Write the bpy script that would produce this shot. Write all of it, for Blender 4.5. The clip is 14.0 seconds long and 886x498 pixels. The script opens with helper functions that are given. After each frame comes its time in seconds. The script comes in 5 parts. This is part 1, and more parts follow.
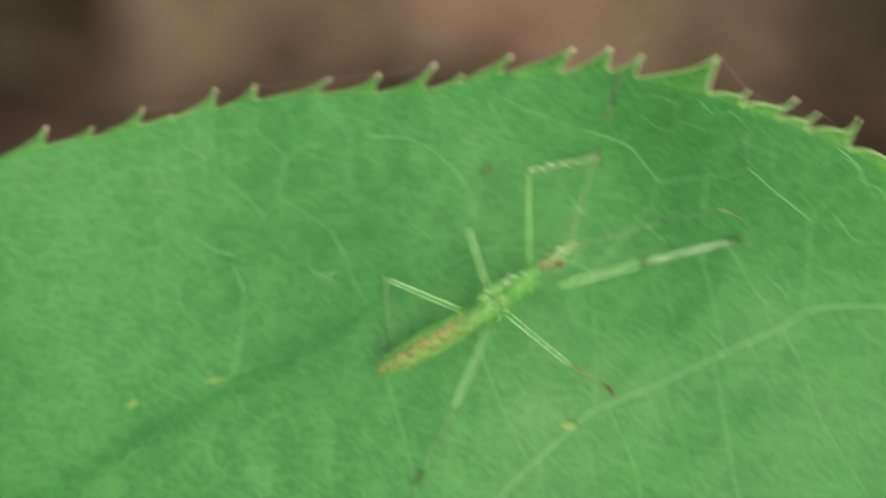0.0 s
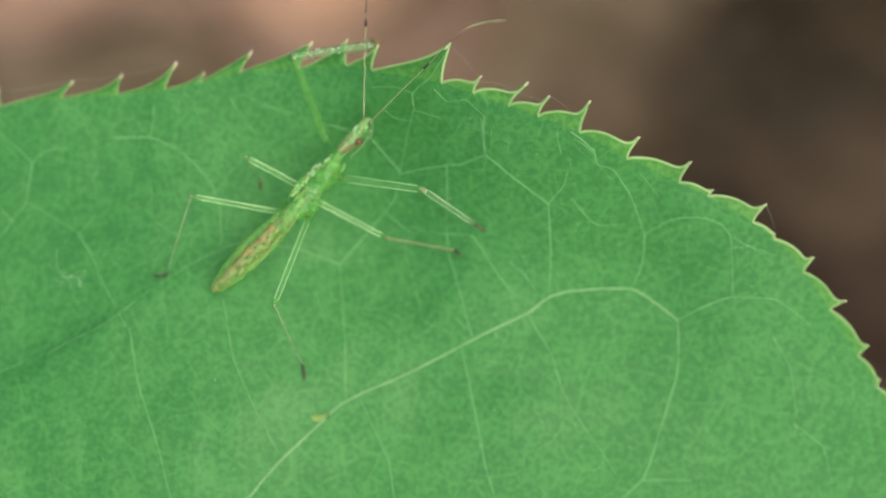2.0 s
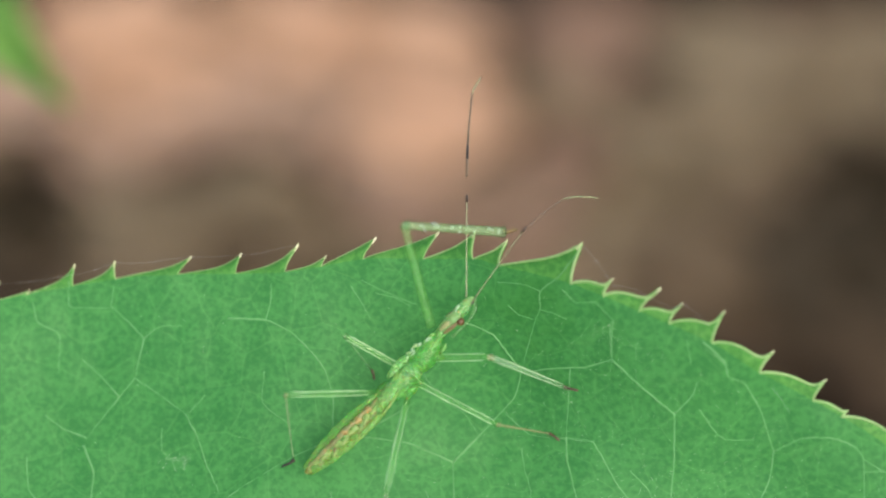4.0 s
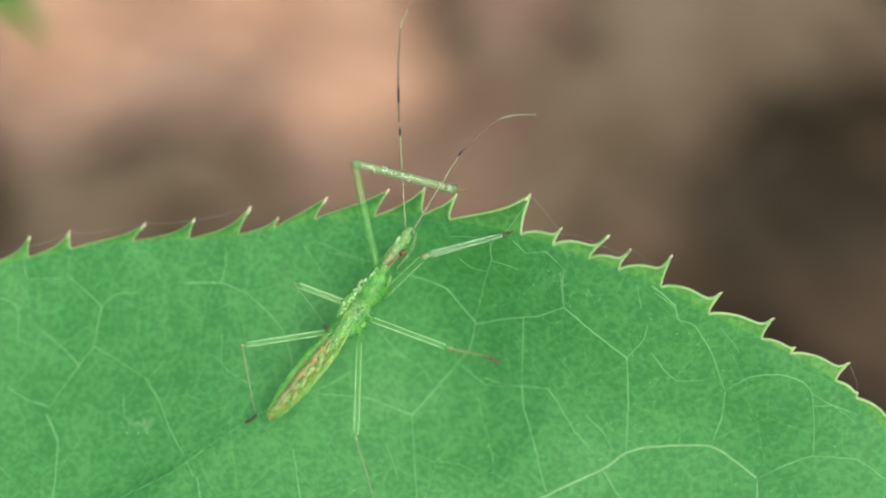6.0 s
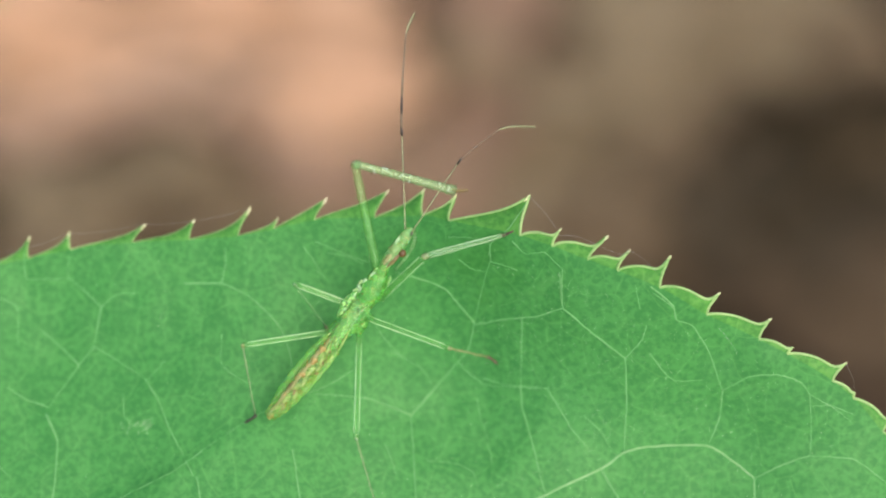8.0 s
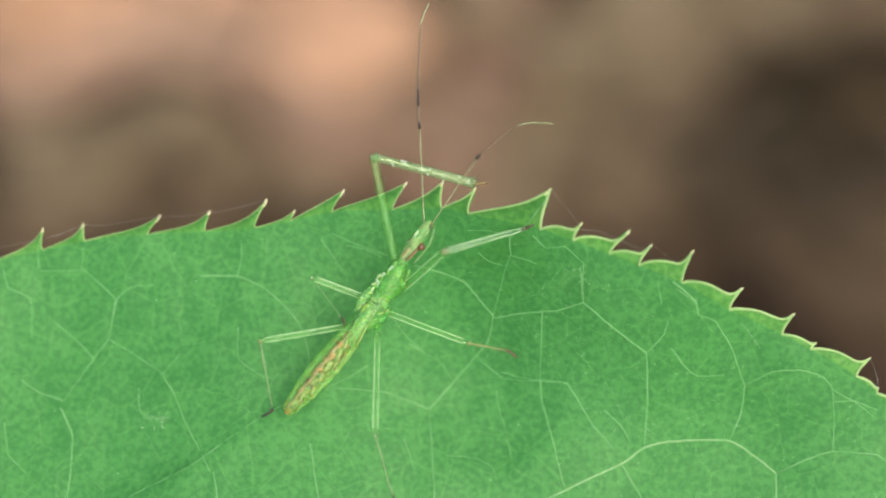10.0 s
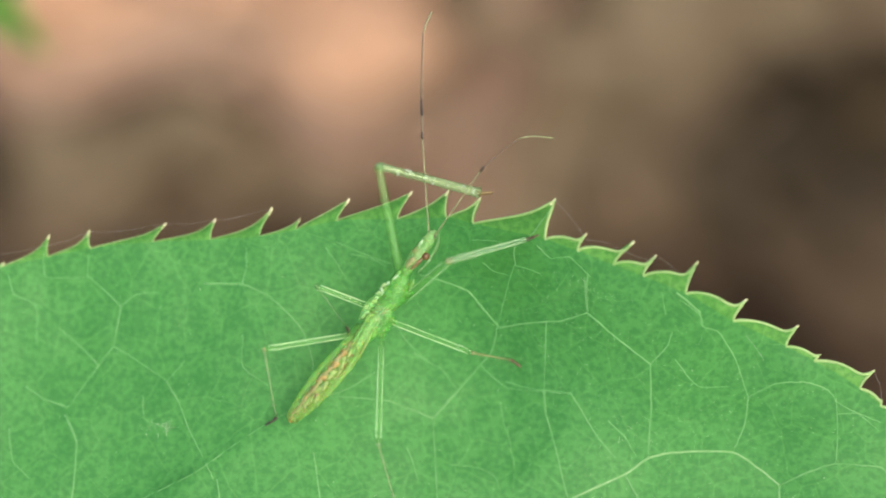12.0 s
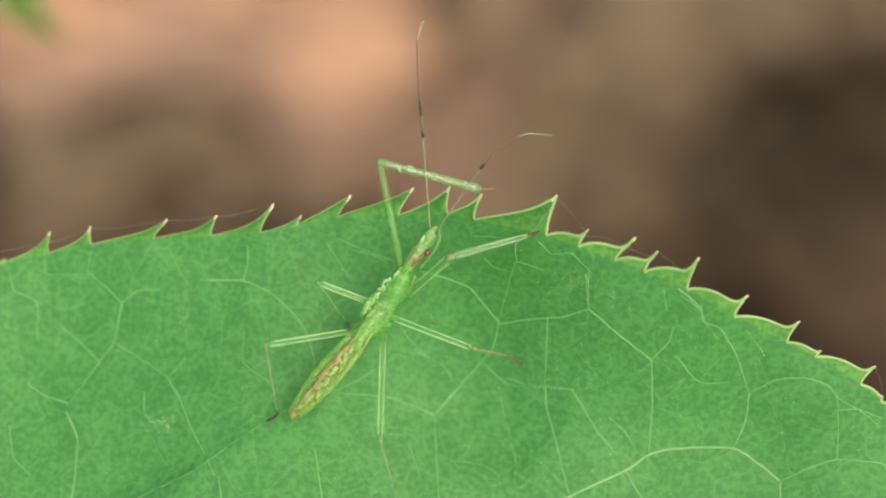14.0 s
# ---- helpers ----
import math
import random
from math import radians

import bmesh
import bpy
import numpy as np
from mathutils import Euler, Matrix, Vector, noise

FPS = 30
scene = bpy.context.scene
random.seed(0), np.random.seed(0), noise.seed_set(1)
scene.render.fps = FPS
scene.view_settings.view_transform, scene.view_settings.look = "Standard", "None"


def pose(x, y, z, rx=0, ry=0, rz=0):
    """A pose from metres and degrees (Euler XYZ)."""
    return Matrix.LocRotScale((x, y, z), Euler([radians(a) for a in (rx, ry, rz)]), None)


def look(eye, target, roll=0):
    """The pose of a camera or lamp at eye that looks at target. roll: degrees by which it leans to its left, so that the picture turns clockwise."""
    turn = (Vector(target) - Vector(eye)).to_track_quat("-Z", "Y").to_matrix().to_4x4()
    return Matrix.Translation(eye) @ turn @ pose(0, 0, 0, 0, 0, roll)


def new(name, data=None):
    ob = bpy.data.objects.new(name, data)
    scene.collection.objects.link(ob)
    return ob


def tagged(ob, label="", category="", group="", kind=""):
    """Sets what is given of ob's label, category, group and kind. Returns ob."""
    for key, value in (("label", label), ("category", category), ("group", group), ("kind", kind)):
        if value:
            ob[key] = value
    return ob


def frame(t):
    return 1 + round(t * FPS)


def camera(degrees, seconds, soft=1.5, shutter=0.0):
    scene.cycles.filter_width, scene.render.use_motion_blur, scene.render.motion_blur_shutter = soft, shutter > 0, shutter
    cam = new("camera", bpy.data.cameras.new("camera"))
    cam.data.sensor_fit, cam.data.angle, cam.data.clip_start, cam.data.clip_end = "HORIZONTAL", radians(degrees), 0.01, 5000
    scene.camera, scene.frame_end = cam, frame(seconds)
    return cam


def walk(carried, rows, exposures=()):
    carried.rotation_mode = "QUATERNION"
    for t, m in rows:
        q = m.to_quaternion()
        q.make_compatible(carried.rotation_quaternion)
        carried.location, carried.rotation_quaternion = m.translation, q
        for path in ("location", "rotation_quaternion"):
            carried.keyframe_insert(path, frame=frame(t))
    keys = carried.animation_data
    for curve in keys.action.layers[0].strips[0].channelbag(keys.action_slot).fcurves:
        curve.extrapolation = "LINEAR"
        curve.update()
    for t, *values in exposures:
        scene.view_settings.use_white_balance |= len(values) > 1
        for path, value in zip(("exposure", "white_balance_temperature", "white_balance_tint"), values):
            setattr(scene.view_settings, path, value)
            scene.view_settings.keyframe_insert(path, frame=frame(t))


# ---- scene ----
# ---- camera ----
cam = camera(24, 14.0, soft=2.1, shutter=0.2)
cam.data.dof.use_dof = True
cam.data.dof.focus_distance = 0.0738
cam.data.dof.aperture_fstop = 24.0
# seconds, eye in metres, turn in degrees
PATH = [
    (0, -0.002249, -0.037682, 0.265164, 26.0646, 2.1672, 1.5517),
    (0.1, -0.002054, -0.037906, 0.266175, 24.5460, 1.1134, -1.6425),
    (0.2, -0.002076, -0.037361, 0.264880, 25.6343, -0.3655, -1.0570),
    (0.3, -0.002128, -0.037354, 0.264593, 25.4840, -1.1952, -0.6228),
    (0.4, -0.002182, -0.037010, 0.264107, 26.1467, -0.4629, -0.3749),
    (0.5, -0.002265, -0.037160, 0.264502, 25.7603, -0.7050, -1.0229),
    (0.6, -0.001307, -0.037641, 0.264645, 25.5673, -0.8971, -1.5435),
    (0.7, -0.000518, -0.037696, 0.263848, 26.8114, -0.4762, -0.2795),
    (0.8, 0.000462, -0.038395, 0.264642, 25.9606, 0.0696, -1.9354),
    (1, 0.002107, -0.038687, 0.263443, 27.7066, 0.4634, 0.2667),
    (1.1, 0.001622, -0.038358, 0.262989, 27.9173, 0.2554, 0.7805),
    (1.2, 0.001337, -0.039138, 0.264754, 26.2436, -0.0716, -2.0532),
    (1.5, 0.003500, -0.040836, 0.264155, 27.6252, 0.6831, -1.3944),
    (2, 0.003621, -0.041078, 0.263880, 28.4637, 0.7377, -1.2972),
    (2.2, 0.002771, -0.039358, 0.263002, 29.5628, 0.7901, 0.4180),
    (2.4, 0.002315, -0.038748, 0.263340, 30.2529, 0.4561, -0.2374),
    (2.5, 0.002129, -0.038682, 0.263944, 29.9534, 0.3269, -1.0473),
    (2.8, 0.002564, -0.039202, 0.264748, 30.8778, 0.1723, -1.1263),
    (3, 0.002879, -0.039122, 0.264568, 30.9893, 0.4885, -0.8804),
    (3.1, 0.005710, -0.038725, 0.263770, 30.9537, 2.2726, 0.0640),
    (3.2, 0.005167, -0.037899, 0.262390, 32.6457, 1.6347, 3.0345),
    (5.3, 0.001149, -0.038551, 0.263346, 31.7030, 0.1822, 0.0922),
    (5.5, 0.001294, -0.039355, 0.263148, 31.7280, 0.4327, -0.3757),
    (6, 0.001395, -0.038912, 0.263612, 31.3351, 0.5948, -0.2932),
    (6.5, 0.001191, -0.040141, 0.263407, 31.7939, 0.4704, -0.9195),
    (7, 0.000370, -0.039496, 0.263340, 31.5967, 0.0273, -0.7345),
    (7.5, 0.000414, -0.038798, 0.263324, 31.0882, 0.2225, -0.7128),
    (7.7, 0.000678, -0.039141, 0.263640, 31.4130, 0.1479, -0.6681),
    (9.8, 0.000784, -0.037900, 0.264203, 30.4992, 0.1715, -0.2633),
    (10, 0.000063, -0.037088, 0.263985, 29.8222, 0.1034, -0.5071),
    (10.5, 0.000403, -0.037390, 0.263855, 30.1221, 0.2705, -0.3284),
    (11, 0.000000, -0.036875, 0.263889, 29.9910, -0.0096, 0.0133),
    (11.5, -0.000059, -0.036946, 0.264014, 30.0164, -0.0003, 0.0317),
    (12, 0.000382, -0.037058, 0.264086, 30.0231, 0.2361, 0.0102),
    (12.5, 0.000150, -0.036918, 0.263962, 29.9555, 0.1583, -0.0151),
    (13, -0.000352, -0.037430, 0.264110, 30.0902, -0.2163, -0.3476),
    (13.5, 0.000370, -0.037273, 0.264074, 29.9957, 0.2497, -0.1657),
    (14, -0.000166, -0.037398, 0.263953, 30.1999, -0.0960, -0.1846),
]
walk(cam, [(r[0], pose(*r[1:])) for r in PATH], exposures=[(0.0, 0.82, 7700, 8), (1.0, 0.79, 7350, 8), (2.0, 0.82, 7250, 7), (3.0, 0.88, 7050, 7), (5.5, 0.96, 6950, 6), (7.5, 1.09, 7150, 7), (10.0, 1.09, 7400, 8), (12.0, 1.13, 7550, 8), (14.0, 1.02, 8000, 10)])

# ---- light: open shade under a bright sky ----
SUN_UP, SUN_ROUND = 55.0, 140.0
world = bpy.data.worlds.new("sky")
scene.world = world
world.use_nodes = True
wn = world.node_tree.nodes
sky = wn.new("ShaderNodeTexSky")
sky.sky_type, sky.sun_disc = "NISHITA", False
sky.sun_elevation, sky.sun_rotation = radians(SUN_UP), radians(SUN_ROUND)
sky.air_density, sky.dust_density = 1.0, 3.0
wn["Background"].inputs["Strength"].default_value = 0.15
world.node_tree.links.new(sky.outputs[0], wn["Background"].inputs["Color"])
sun = new("sun", bpy.data.lights.new("sun", "SUN"))
sun.data.energy, sun.data.angle, sun.data.color = 1.0, radians(88), (1.0, 0.92, 0.80)
# sky rotation runs clockwise from +y
sun_from = Vector((math.sin(radians(SUN_ROUND)) * math.cos(radians(SUN_UP)), math.cos(radians(SUN_ROUND)) * math.cos(radians(SUN_UP)), math.sin(radians(SUN_UP))))
sun.matrix_world = look(sun_from * 3, (0, 0, 0))

# ---- helpers of this scene ----
MM = 0.001
UNIT = 0.00002       # the leaf is laid out on a grid of 50 lines to the millimetre, x to the right, y down
REACH = 0.0738       # from the eye to the leaf
BLADE = pose(0, 0, 0.2, 30)  # the plane of the leaf, tilted towards the light


def link(nt, a, b):
    nt.links.new(a, b)


def material(name, dark, light, rough=0.5, scale=300.0, fine=0.0, bump=0.1, spec=0.5, vary=0.0, subsurface=0.0, clear=0.0, grain=0.5, edge_ior=1.33, tint=None, glint=0.35):
    """A surface mottled between two colours at two scales, with a fine relief."""
    m = bpy.data.materials.new(name)
    m.use_nodes = True
    nt = m.node_tree
    b = nt.nodes["Principled BSDF"]
    b.inputs["Roughness"].default_value = rough
    b.inputs["Specular IOR Level"].default_value = spec
    b.inputs["Subsurface Weight"].default_value = subsurface
    b.inputs["Subsurface Scale"].default_value = 0.0004
    co = nt.nodes.new("ShaderNodeTexCoord")
    n1 = nt.nodes.new("ShaderNodeTexNoise")
    n1.inputs["Scale"].default_value, n1.inputs["Detail"].default_value = scale, 5
    n2 = nt.nodes.new("ShaderNodeTexNoise")
    n2.inputs["Scale"].default_value, n2.inputs["Detail"].default_value = fine or scale * 9, 3
    for n in (n1, n2):
        link(nt, co.outputs["Object"], n.inputs["Vector"])
    add = nt.nodes.new("ShaderNodeMath")
    add.operation = "MULTIPLY_ADD"
    link(nt, n2.outputs["Fac"], add.inputs[0])
    add.inputs[1].default_value = grain
    link(nt, n1.outputs["Fac"], add.inputs[2])
    src = add.outputs[0]
    if vary:
        info = nt.nodes.new("ShaderNodeNewGeometry")
        more = nt.nodes.new("ShaderNodeMath")
        more.operation = "MULTIPLY_ADD"
        link(nt, info.outputs["Random Per Island"], more.inputs[0])
        more.inputs[1].default_value = vary
        link(nt, src, more.inputs[2])
        src = more.outputs[0]
    ramp = nt.nodes.new("ShaderNodeMapRange")
    ramp.inputs["From Min"].default_value, ramp.inputs["From Max"].default_value = 0.25 + 0.5 * grain, 0.75 + 0.5 * grain + vary
    link(nt, src, ramp.inputs["Value"])
    mix = nt.nodes.new("ShaderNodeMix")
    mix.data_type = "RGBA"
    mix.inputs[6].default_value, mix.inputs[7].default_value = (*dark, 1), (*light, 1)
    link(nt, ramp.outputs[0], mix.inputs[0])
    link(nt, mix.outputs[2], b.inputs["Base Color"])
    if bump:
        bp = nt.nodes.new("ShaderNodeBump")
        bp.inputs["Strength"].default_value, bp.inputs["Distance"].default_value = bump, 0.3 / scale
        link(nt, src, bp.inputs["Height"])
        link(nt, bp.outputs[0], b.inputs["Normal"])
    if clear:
        see = nt.nodes.new("ShaderNodeBsdfTransparent")
        see.inputs["Color"].default_value = (*(tint or [0.5 + 0.5 * c for c in light]), 1)
        thin = nt.nodes.new("ShaderNodeMixShader")
        thin.inputs[0].default_value = clear
        shine = nt.nodes.new("ShaderNodeBsdfGlossy")
        shine.inputs["Roughness"].default_value = 0.12
        shine.inputs["Color"].default_value = (*[0.45 + 0.55 * c for c in light], 1)
        facing = nt.nodes.new("ShaderNodeLayerWeight")
        facing.inputs["Blend"].default_value = 0.35
        edge = nt.nodes.new("ShaderNodeMapRange")
        edge.inputs["From Min"].default_value, edge.inputs["From Max"].default_value = 0.35, 1.0
        edge.inputs["To Min"].default_value, edge.inputs["To Max"].default_value = (edge_ior - 1) ** 2 / (edge_ior + 1) ** 2, glint
        link(nt, facing.outputs["Facing"], edge.inputs["Value"])
        skin = nt.nodes.new("ShaderNodeMixShader")
        link(nt, edge.outputs[0], skin.inputs[0])
        link(nt, see.outputs[0], skin.inputs[1])
        link(nt, shine.outputs[0], skin.inputs[2])
        link(nt, b.outputs[0], thin.inputs[1])
        link(nt, skin.outputs[0], thin.inputs[2])
        link(nt, thin.outputs[0], nt.nodes["Material Output"].inputs["Surface"])
    return m


def part(name, bm, mat, parent=None, label=""):
    """Links a bmesh as one mesh object, under a thing or a part if one is given."""
    me = bpy.data.meshes.new(name)
    bm.normal_update()
    bm.to_mesh(me)
    bm.free()
    for p in me.polygons:
        p.use_smooth = True
    me.materials.append(mat)
    ob = new(name, me)
    ob.parent = parent
    if label:
        tagged(ob, label)
    return ob


def tube(bm, pts, radii, sides=8, flat=1.0):
    """A tapering tube along points; flat squeezes it upwards."""
    pts = [Vector(p) for p in pts]
    rings = []
    for i, p in enumerate(pts):
        d = (pts[min(i + 1, len(pts) - 1)] - pts[max(i - 1, 0)]).normalized()
        side = d.cross(Vector((0, 0, 1)))
        side = side.normalized() if side.length > 1e-4 else Vector((1, 0, 0))
        up = side.cross(d)
        r = radii[i] if hasattr(radii, "__len__") else radii
        rings.append([bm.verts.new(p + side * (r * math.cos(a)) + up * (r * flat * math.sin(a))) for a in [2 * math.pi * k / sides for k in range(sides)]])
    for a, b in zip(rings, rings[1:]):
        for k in range(sides):
            bm.faces.new((a[k], a[(k + 1) % sides], b[(k + 1) % sides], b[k]))
    bm.faces.new(rings[0][::-1])
    bm.faces.new(rings[-1])
    return bm


def smooth_line(pts, k=8):
    """Points of a curve that runs smoothly through the given ones."""
    p = [np.array(q, float) for q in pts]
    p = [2 * p[0] - p[1]] + p + [2 * p[-1] - p[-2]]
    out = []
    for i in range(1, len(p) - 2):
        for j in range(k):
            t = j / k
            out.append(0.5 * (2 * p[i] + (p[i + 1] - p[i - 1]) * t + (2 * p[i - 1] - 5 * p[i] + 4 * p[i + 1] - p[i + 2]) * t * t + (3 * p[i] - p[i - 1] - 3 * p[i + 1] + p[i + 2]) * t ** 3))
    return out + [p[-2]]


def blob(bm, centre, size, rough=0.0, u=10, v=6):
    """A rounded, slightly uneven lump."""
    made = bmesh.ops.create_uvsphere(bm, u_segments=u, v_segments=v, radius=1.0)["verts"]
    for q in made:
        k = 1 + rough * noise.noise(q.co * 2.3 + Vector(centre) * 900)
        q.co = Vector(centre) + Vector((q.co.x * size[0], q.co.y * size[1], q.co.z * size[2])) * k
    return bm


# ---- materials ----
def leaf_material(name, dark, light, vein, rough, patch=None):
    """Living leaf: mottled green, a net of fine veins, waxy gloss and some light passing through."""
    m = material(name, dark, light, rough, 900.0, 4600.0, 0.0, spec=0.27, grain=2.2)
    nt = m.node_tree
    b = nt.nodes["Principled BSDF"]
    co = nt.nodes.new("ShaderNodeTexCoord")
    warp = nt.nodes.new("ShaderNodeTexNoise")
    warp.inputs["Scale"].default_value = 500
    link(nt, co.outputs["Object"], warp.inputs["Vector"])
    push = nt.nodes.new("ShaderNodeVectorMath")
    push.operation = "MULTIPLY_ADD"
    link(nt, warp.outputs["Color"], push.inputs[0])
    push.inputs[1].default_value = (0.0006, 0.0006, 0.0006)
    link(nt, co.outputs["Object"], push.inputs[2])
    facs = []
    for size, width in ((620, 0.024), (1900, 0.06)):
        vo = nt.nodes.new("ShaderNodeTexVoronoi")
        vo.feature = "DISTANCE_TO_EDGE"
        vo.inputs["Scale"].default_value = size
        link(nt, push.outputs[0], vo.inputs["Vector"])
        mr = nt.nodes.new("ShaderNodeMapRange")
        mr.inputs["From Min"].default_value, mr.inputs["From Max"].default_value = 0.0, width
        mr.inputs["To Min"].default_value, mr.inputs["To Max"].default_value = 1.0, 0.0
        link(nt, vo.outputs["Distance"], mr.inputs["Value"])
        facs.append(mr.outputs[0])
    both = nt.nodes.new("ShaderNodeMath")
    both.operation = "MULTIPLY_ADD"
    link(nt, facs[1], both.inputs[0])
    both.inputs[1].default_value = 0.45
    link(nt, facs[0], both.inputs[2])
    old = b.inputs["Base Color"].links[0].from_socket
    mix = nt.nodes.new("ShaderNodeMix")
    mix.data_type = "RGBA"
    weaken = nt.nodes.new("ShaderNodeMath")
    weaken.operation = "MULTIPLY"
    link(nt, both.outputs[0], weaken.inputs[0])
    weaken.inputs[1].default_value = 0.28
    link(nt, weaken.outputs[0], mix.inputs[0])
    link(nt, old, mix.inputs[6])
    mix.inputs[7].default_value = (*vein, 1)
    link(nt, mix.outputs[2], b.inputs["Base Color"])
    wax = nt.nodes.new("ShaderNodeTexNoise")
    wax.inputs["Scale"].default_value, wax.inputs["Detail"].default_value = 140, 6
    link(nt, co.outputs["Object"], wax.inputs["Vector"])
    dull = nt.nodes.new("ShaderNodeMapRange")
    dull.inputs["From Min"].default_value, dull.inputs["From Max"].default_value = 0.35, 0.65
    dull.inputs["To Min"].default_value, dull.inputs["To Max"].default_value = rough - 0.15, rough + 0.12
    link(nt, wax.outputs["Fac"], dull.inputs["Value"])
    link(nt, dull.outputs[0], b.inputs["Roughness"])
    grain = nt.nodes.new("ShaderNodeTexNoise")
    grain.inputs["Scale"].default_value, grain.inputs["Detail"].default_value = 2600, 4
    link(nt, co.outputs["Object"], grain.inputs["Vector"])
    high = nt.nodes.new("ShaderNodeMath")
    high.operation = "MULTIPLY_ADD"
    link(nt, both.outputs[0], high.inputs[0])
    high.inputs[1].default_value = -0.35
    link(nt, grain.outputs["Fac"], high.inputs[2])
    bp = nt.nodes.new("ShaderNodeBump")
    bp.inputs["Strength"].default_value, bp.inputs["Distance"].default_value = 0.3, 0.00005
    link(nt, high.outputs[0], bp.inputs["Height"])
    link(nt, bp.outputs[0], b.inputs["Normal"])
    if patch:
        # a tilted hollow's shade, painted as deeper, yellower green with a ragged outline
        far = nt.nodes.new("ShaderNodeVectorMath")
        far.operation = "DISTANCE"
        link(nt, push.outputs[0], far.inputs[0])
        far.inputs[1].default_value = (patch[0] + 0.0003, patch[1] + 0.0003, 0.0003)
        hold = nt.nodes.new("ShaderNodeMapRange")
        hold.interpolation_type = "SMOOTHSTEP"
        hold.inputs["From Min"].default_value, hold.inputs["From Max"].default_value = patch[2] * 0.5, patch[2]
        hold.inputs["To Min"].default_value, hold.inputs["To Max"].default_value = 0.30, 0.0
        link(nt, far.outputs["Value"], hold.inputs["Value"])
        dip_shade = nt.nodes.new("ShaderNodeMix")
        dip_shade.data_type = "RGBA"
        ragged = nt.nodes.new("ShaderNodeTexNoise")
        ragged.inputs["Scale"].default_value, ragged.inputs["Detail"].default_value = 650, 5
        link(nt, co.outputs["Object"], ragged.inputs["Vector"])
        cut = nt.nodes.new("ShaderNodeMapRange")
        cut.inputs["From Min"].default_value, cut.inputs["From Max"].default_value = 0.38, 0.6
        link(nt, ragged.outputs["Fac"], cut.inputs["Value"])
        part_of = nt.nodes.new("ShaderNodeMath")
        part_of.operation = "MULTIPLY"
        link(nt, hold.outputs[0], part_of.inputs[0])
        link(nt, cut.outputs[0], part_of.inputs[1])
        link(nt, part_of.outputs[0], dip_shade.inputs[0])
        link(nt, mix.outputs[2], dip_shade.inputs[6])
        dip_shade.inputs[7].default_value = (0.026, 0.160, 0.013, 1)
        mix = dip_shade
        link(nt, mix.outputs[2], b.inputs["Base Color"])
    tr = nt.nodes.new("ShaderNodeBsdfTranslucent")
    link(nt, mix.outputs[2], tr.inputs["Color"])
    both_ways = nt.nodes.new("ShaderNodeMixShader")
    both_ways.inputs[0].default_value = 0.12
    link(nt, b.outputs[0], both_ways.inputs[1])
    link(nt, tr.outputs[0], both_ways.inputs[2])
    link(nt, both_ways.outputs[0], nt.nodes["Material Output"].inputs["Surface"])
    return m


LEAF = leaf_material("living_leaf", (0.028, 0.173, 0.038), (0.048, 0.230, 0.053), (0.100, 0.325, 0.085), 0.55, (0.0022, -0.0006, 0.0022))
YOUNG_LEAF = leaf_material("young_leaf", (0.130, 0.300, 0.060), (0.200, 0.390, 0.100), (0.240, 0.450, 0.130), 0.5)
TOOTH = leaf_material("leaf_tooth", (0.040, 0.190, 0.030), (0.075, 0.260, 0.046), (0.108, 0.288, 0.072), 0.55)
VEIN = material("vein", (0.110, 0.290, 0.092), (0.235, 0.425, 0.205), 0.5, 1600, bump=0.1, spec=0.25)
FAINT_VEIN = material("faint_vein", (0.058, 0.236, 0.060), (0.140, 0.345, 0.132), 0.5, 1300, bump=0.1, spec=0.25)
RIM = material("leaf_rim", (0.140, 0.310, 0.080), (0.290, 0.440, 0.170), 0.4, 600, bump=0.1)
TIP = material("tooth_tip", (0.468, 0.504, 0.234), (0.765, 0.720, 0.504), 0.4, 2500, bump=0.1)
STEM = material("green_stem", (0.12, 0.20, 0.05), (0.22, 0.28, 0.08), 0.5, 300)
SCAR = material("scar", (0.075, 0.225, 0.038), (0.225, 0.300, 0.068), 0.6, 1500)
SILK = material("silk", (0.6, 0.6, 0.6), (0.8, 0.8, 0.78), 0.3, 900, bump=0.0, clear=0.55)
# colour of the dust and of the painted sun glints
SPECK = material("pale_speck", (0.34, 0.56, 0.28), (0.72, 0.82, 0.62), 0.25, 4000)
SOIL = material("soil", (0.035, 0.023, 0.016), (0.08, 0.052, 0.036), 0.95, 18, 300, 0.6, spec=0.1)
LITTER = material("litter", (0.035, 0.024, 0.016), (0.11, 0.073, 0.049), 0.8, 30, 600, 0.3, vary=0.8, spec=0.2)
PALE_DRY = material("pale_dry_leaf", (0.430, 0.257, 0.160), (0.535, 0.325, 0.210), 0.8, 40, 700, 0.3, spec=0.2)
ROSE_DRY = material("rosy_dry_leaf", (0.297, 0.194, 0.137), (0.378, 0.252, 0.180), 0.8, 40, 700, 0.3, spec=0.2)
RUSSET_DRY = material("russet_dry_leaf", (0.160, 0.100, 0.070), (0.240, 0.150, 0.104), 0.8, 40, 700, 0.3, spec=0.2)
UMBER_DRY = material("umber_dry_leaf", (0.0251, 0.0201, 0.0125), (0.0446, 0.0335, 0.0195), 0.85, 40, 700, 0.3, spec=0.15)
OLIVE_DRY = material("olive_dry_leaf", (0.1491, 0.1100, 0.0686), (0.2137, 0.1580, 0.0998), 0.8, 40, 700, 0.3, spec=0.2)
DUN_DRY = material("dun_dry_leaf", (0.1342, 0.1030, 0.0636), (0.1938, 0.1500, 0.0944), 0.8, 40, 700, 0.3, spec=0.2)
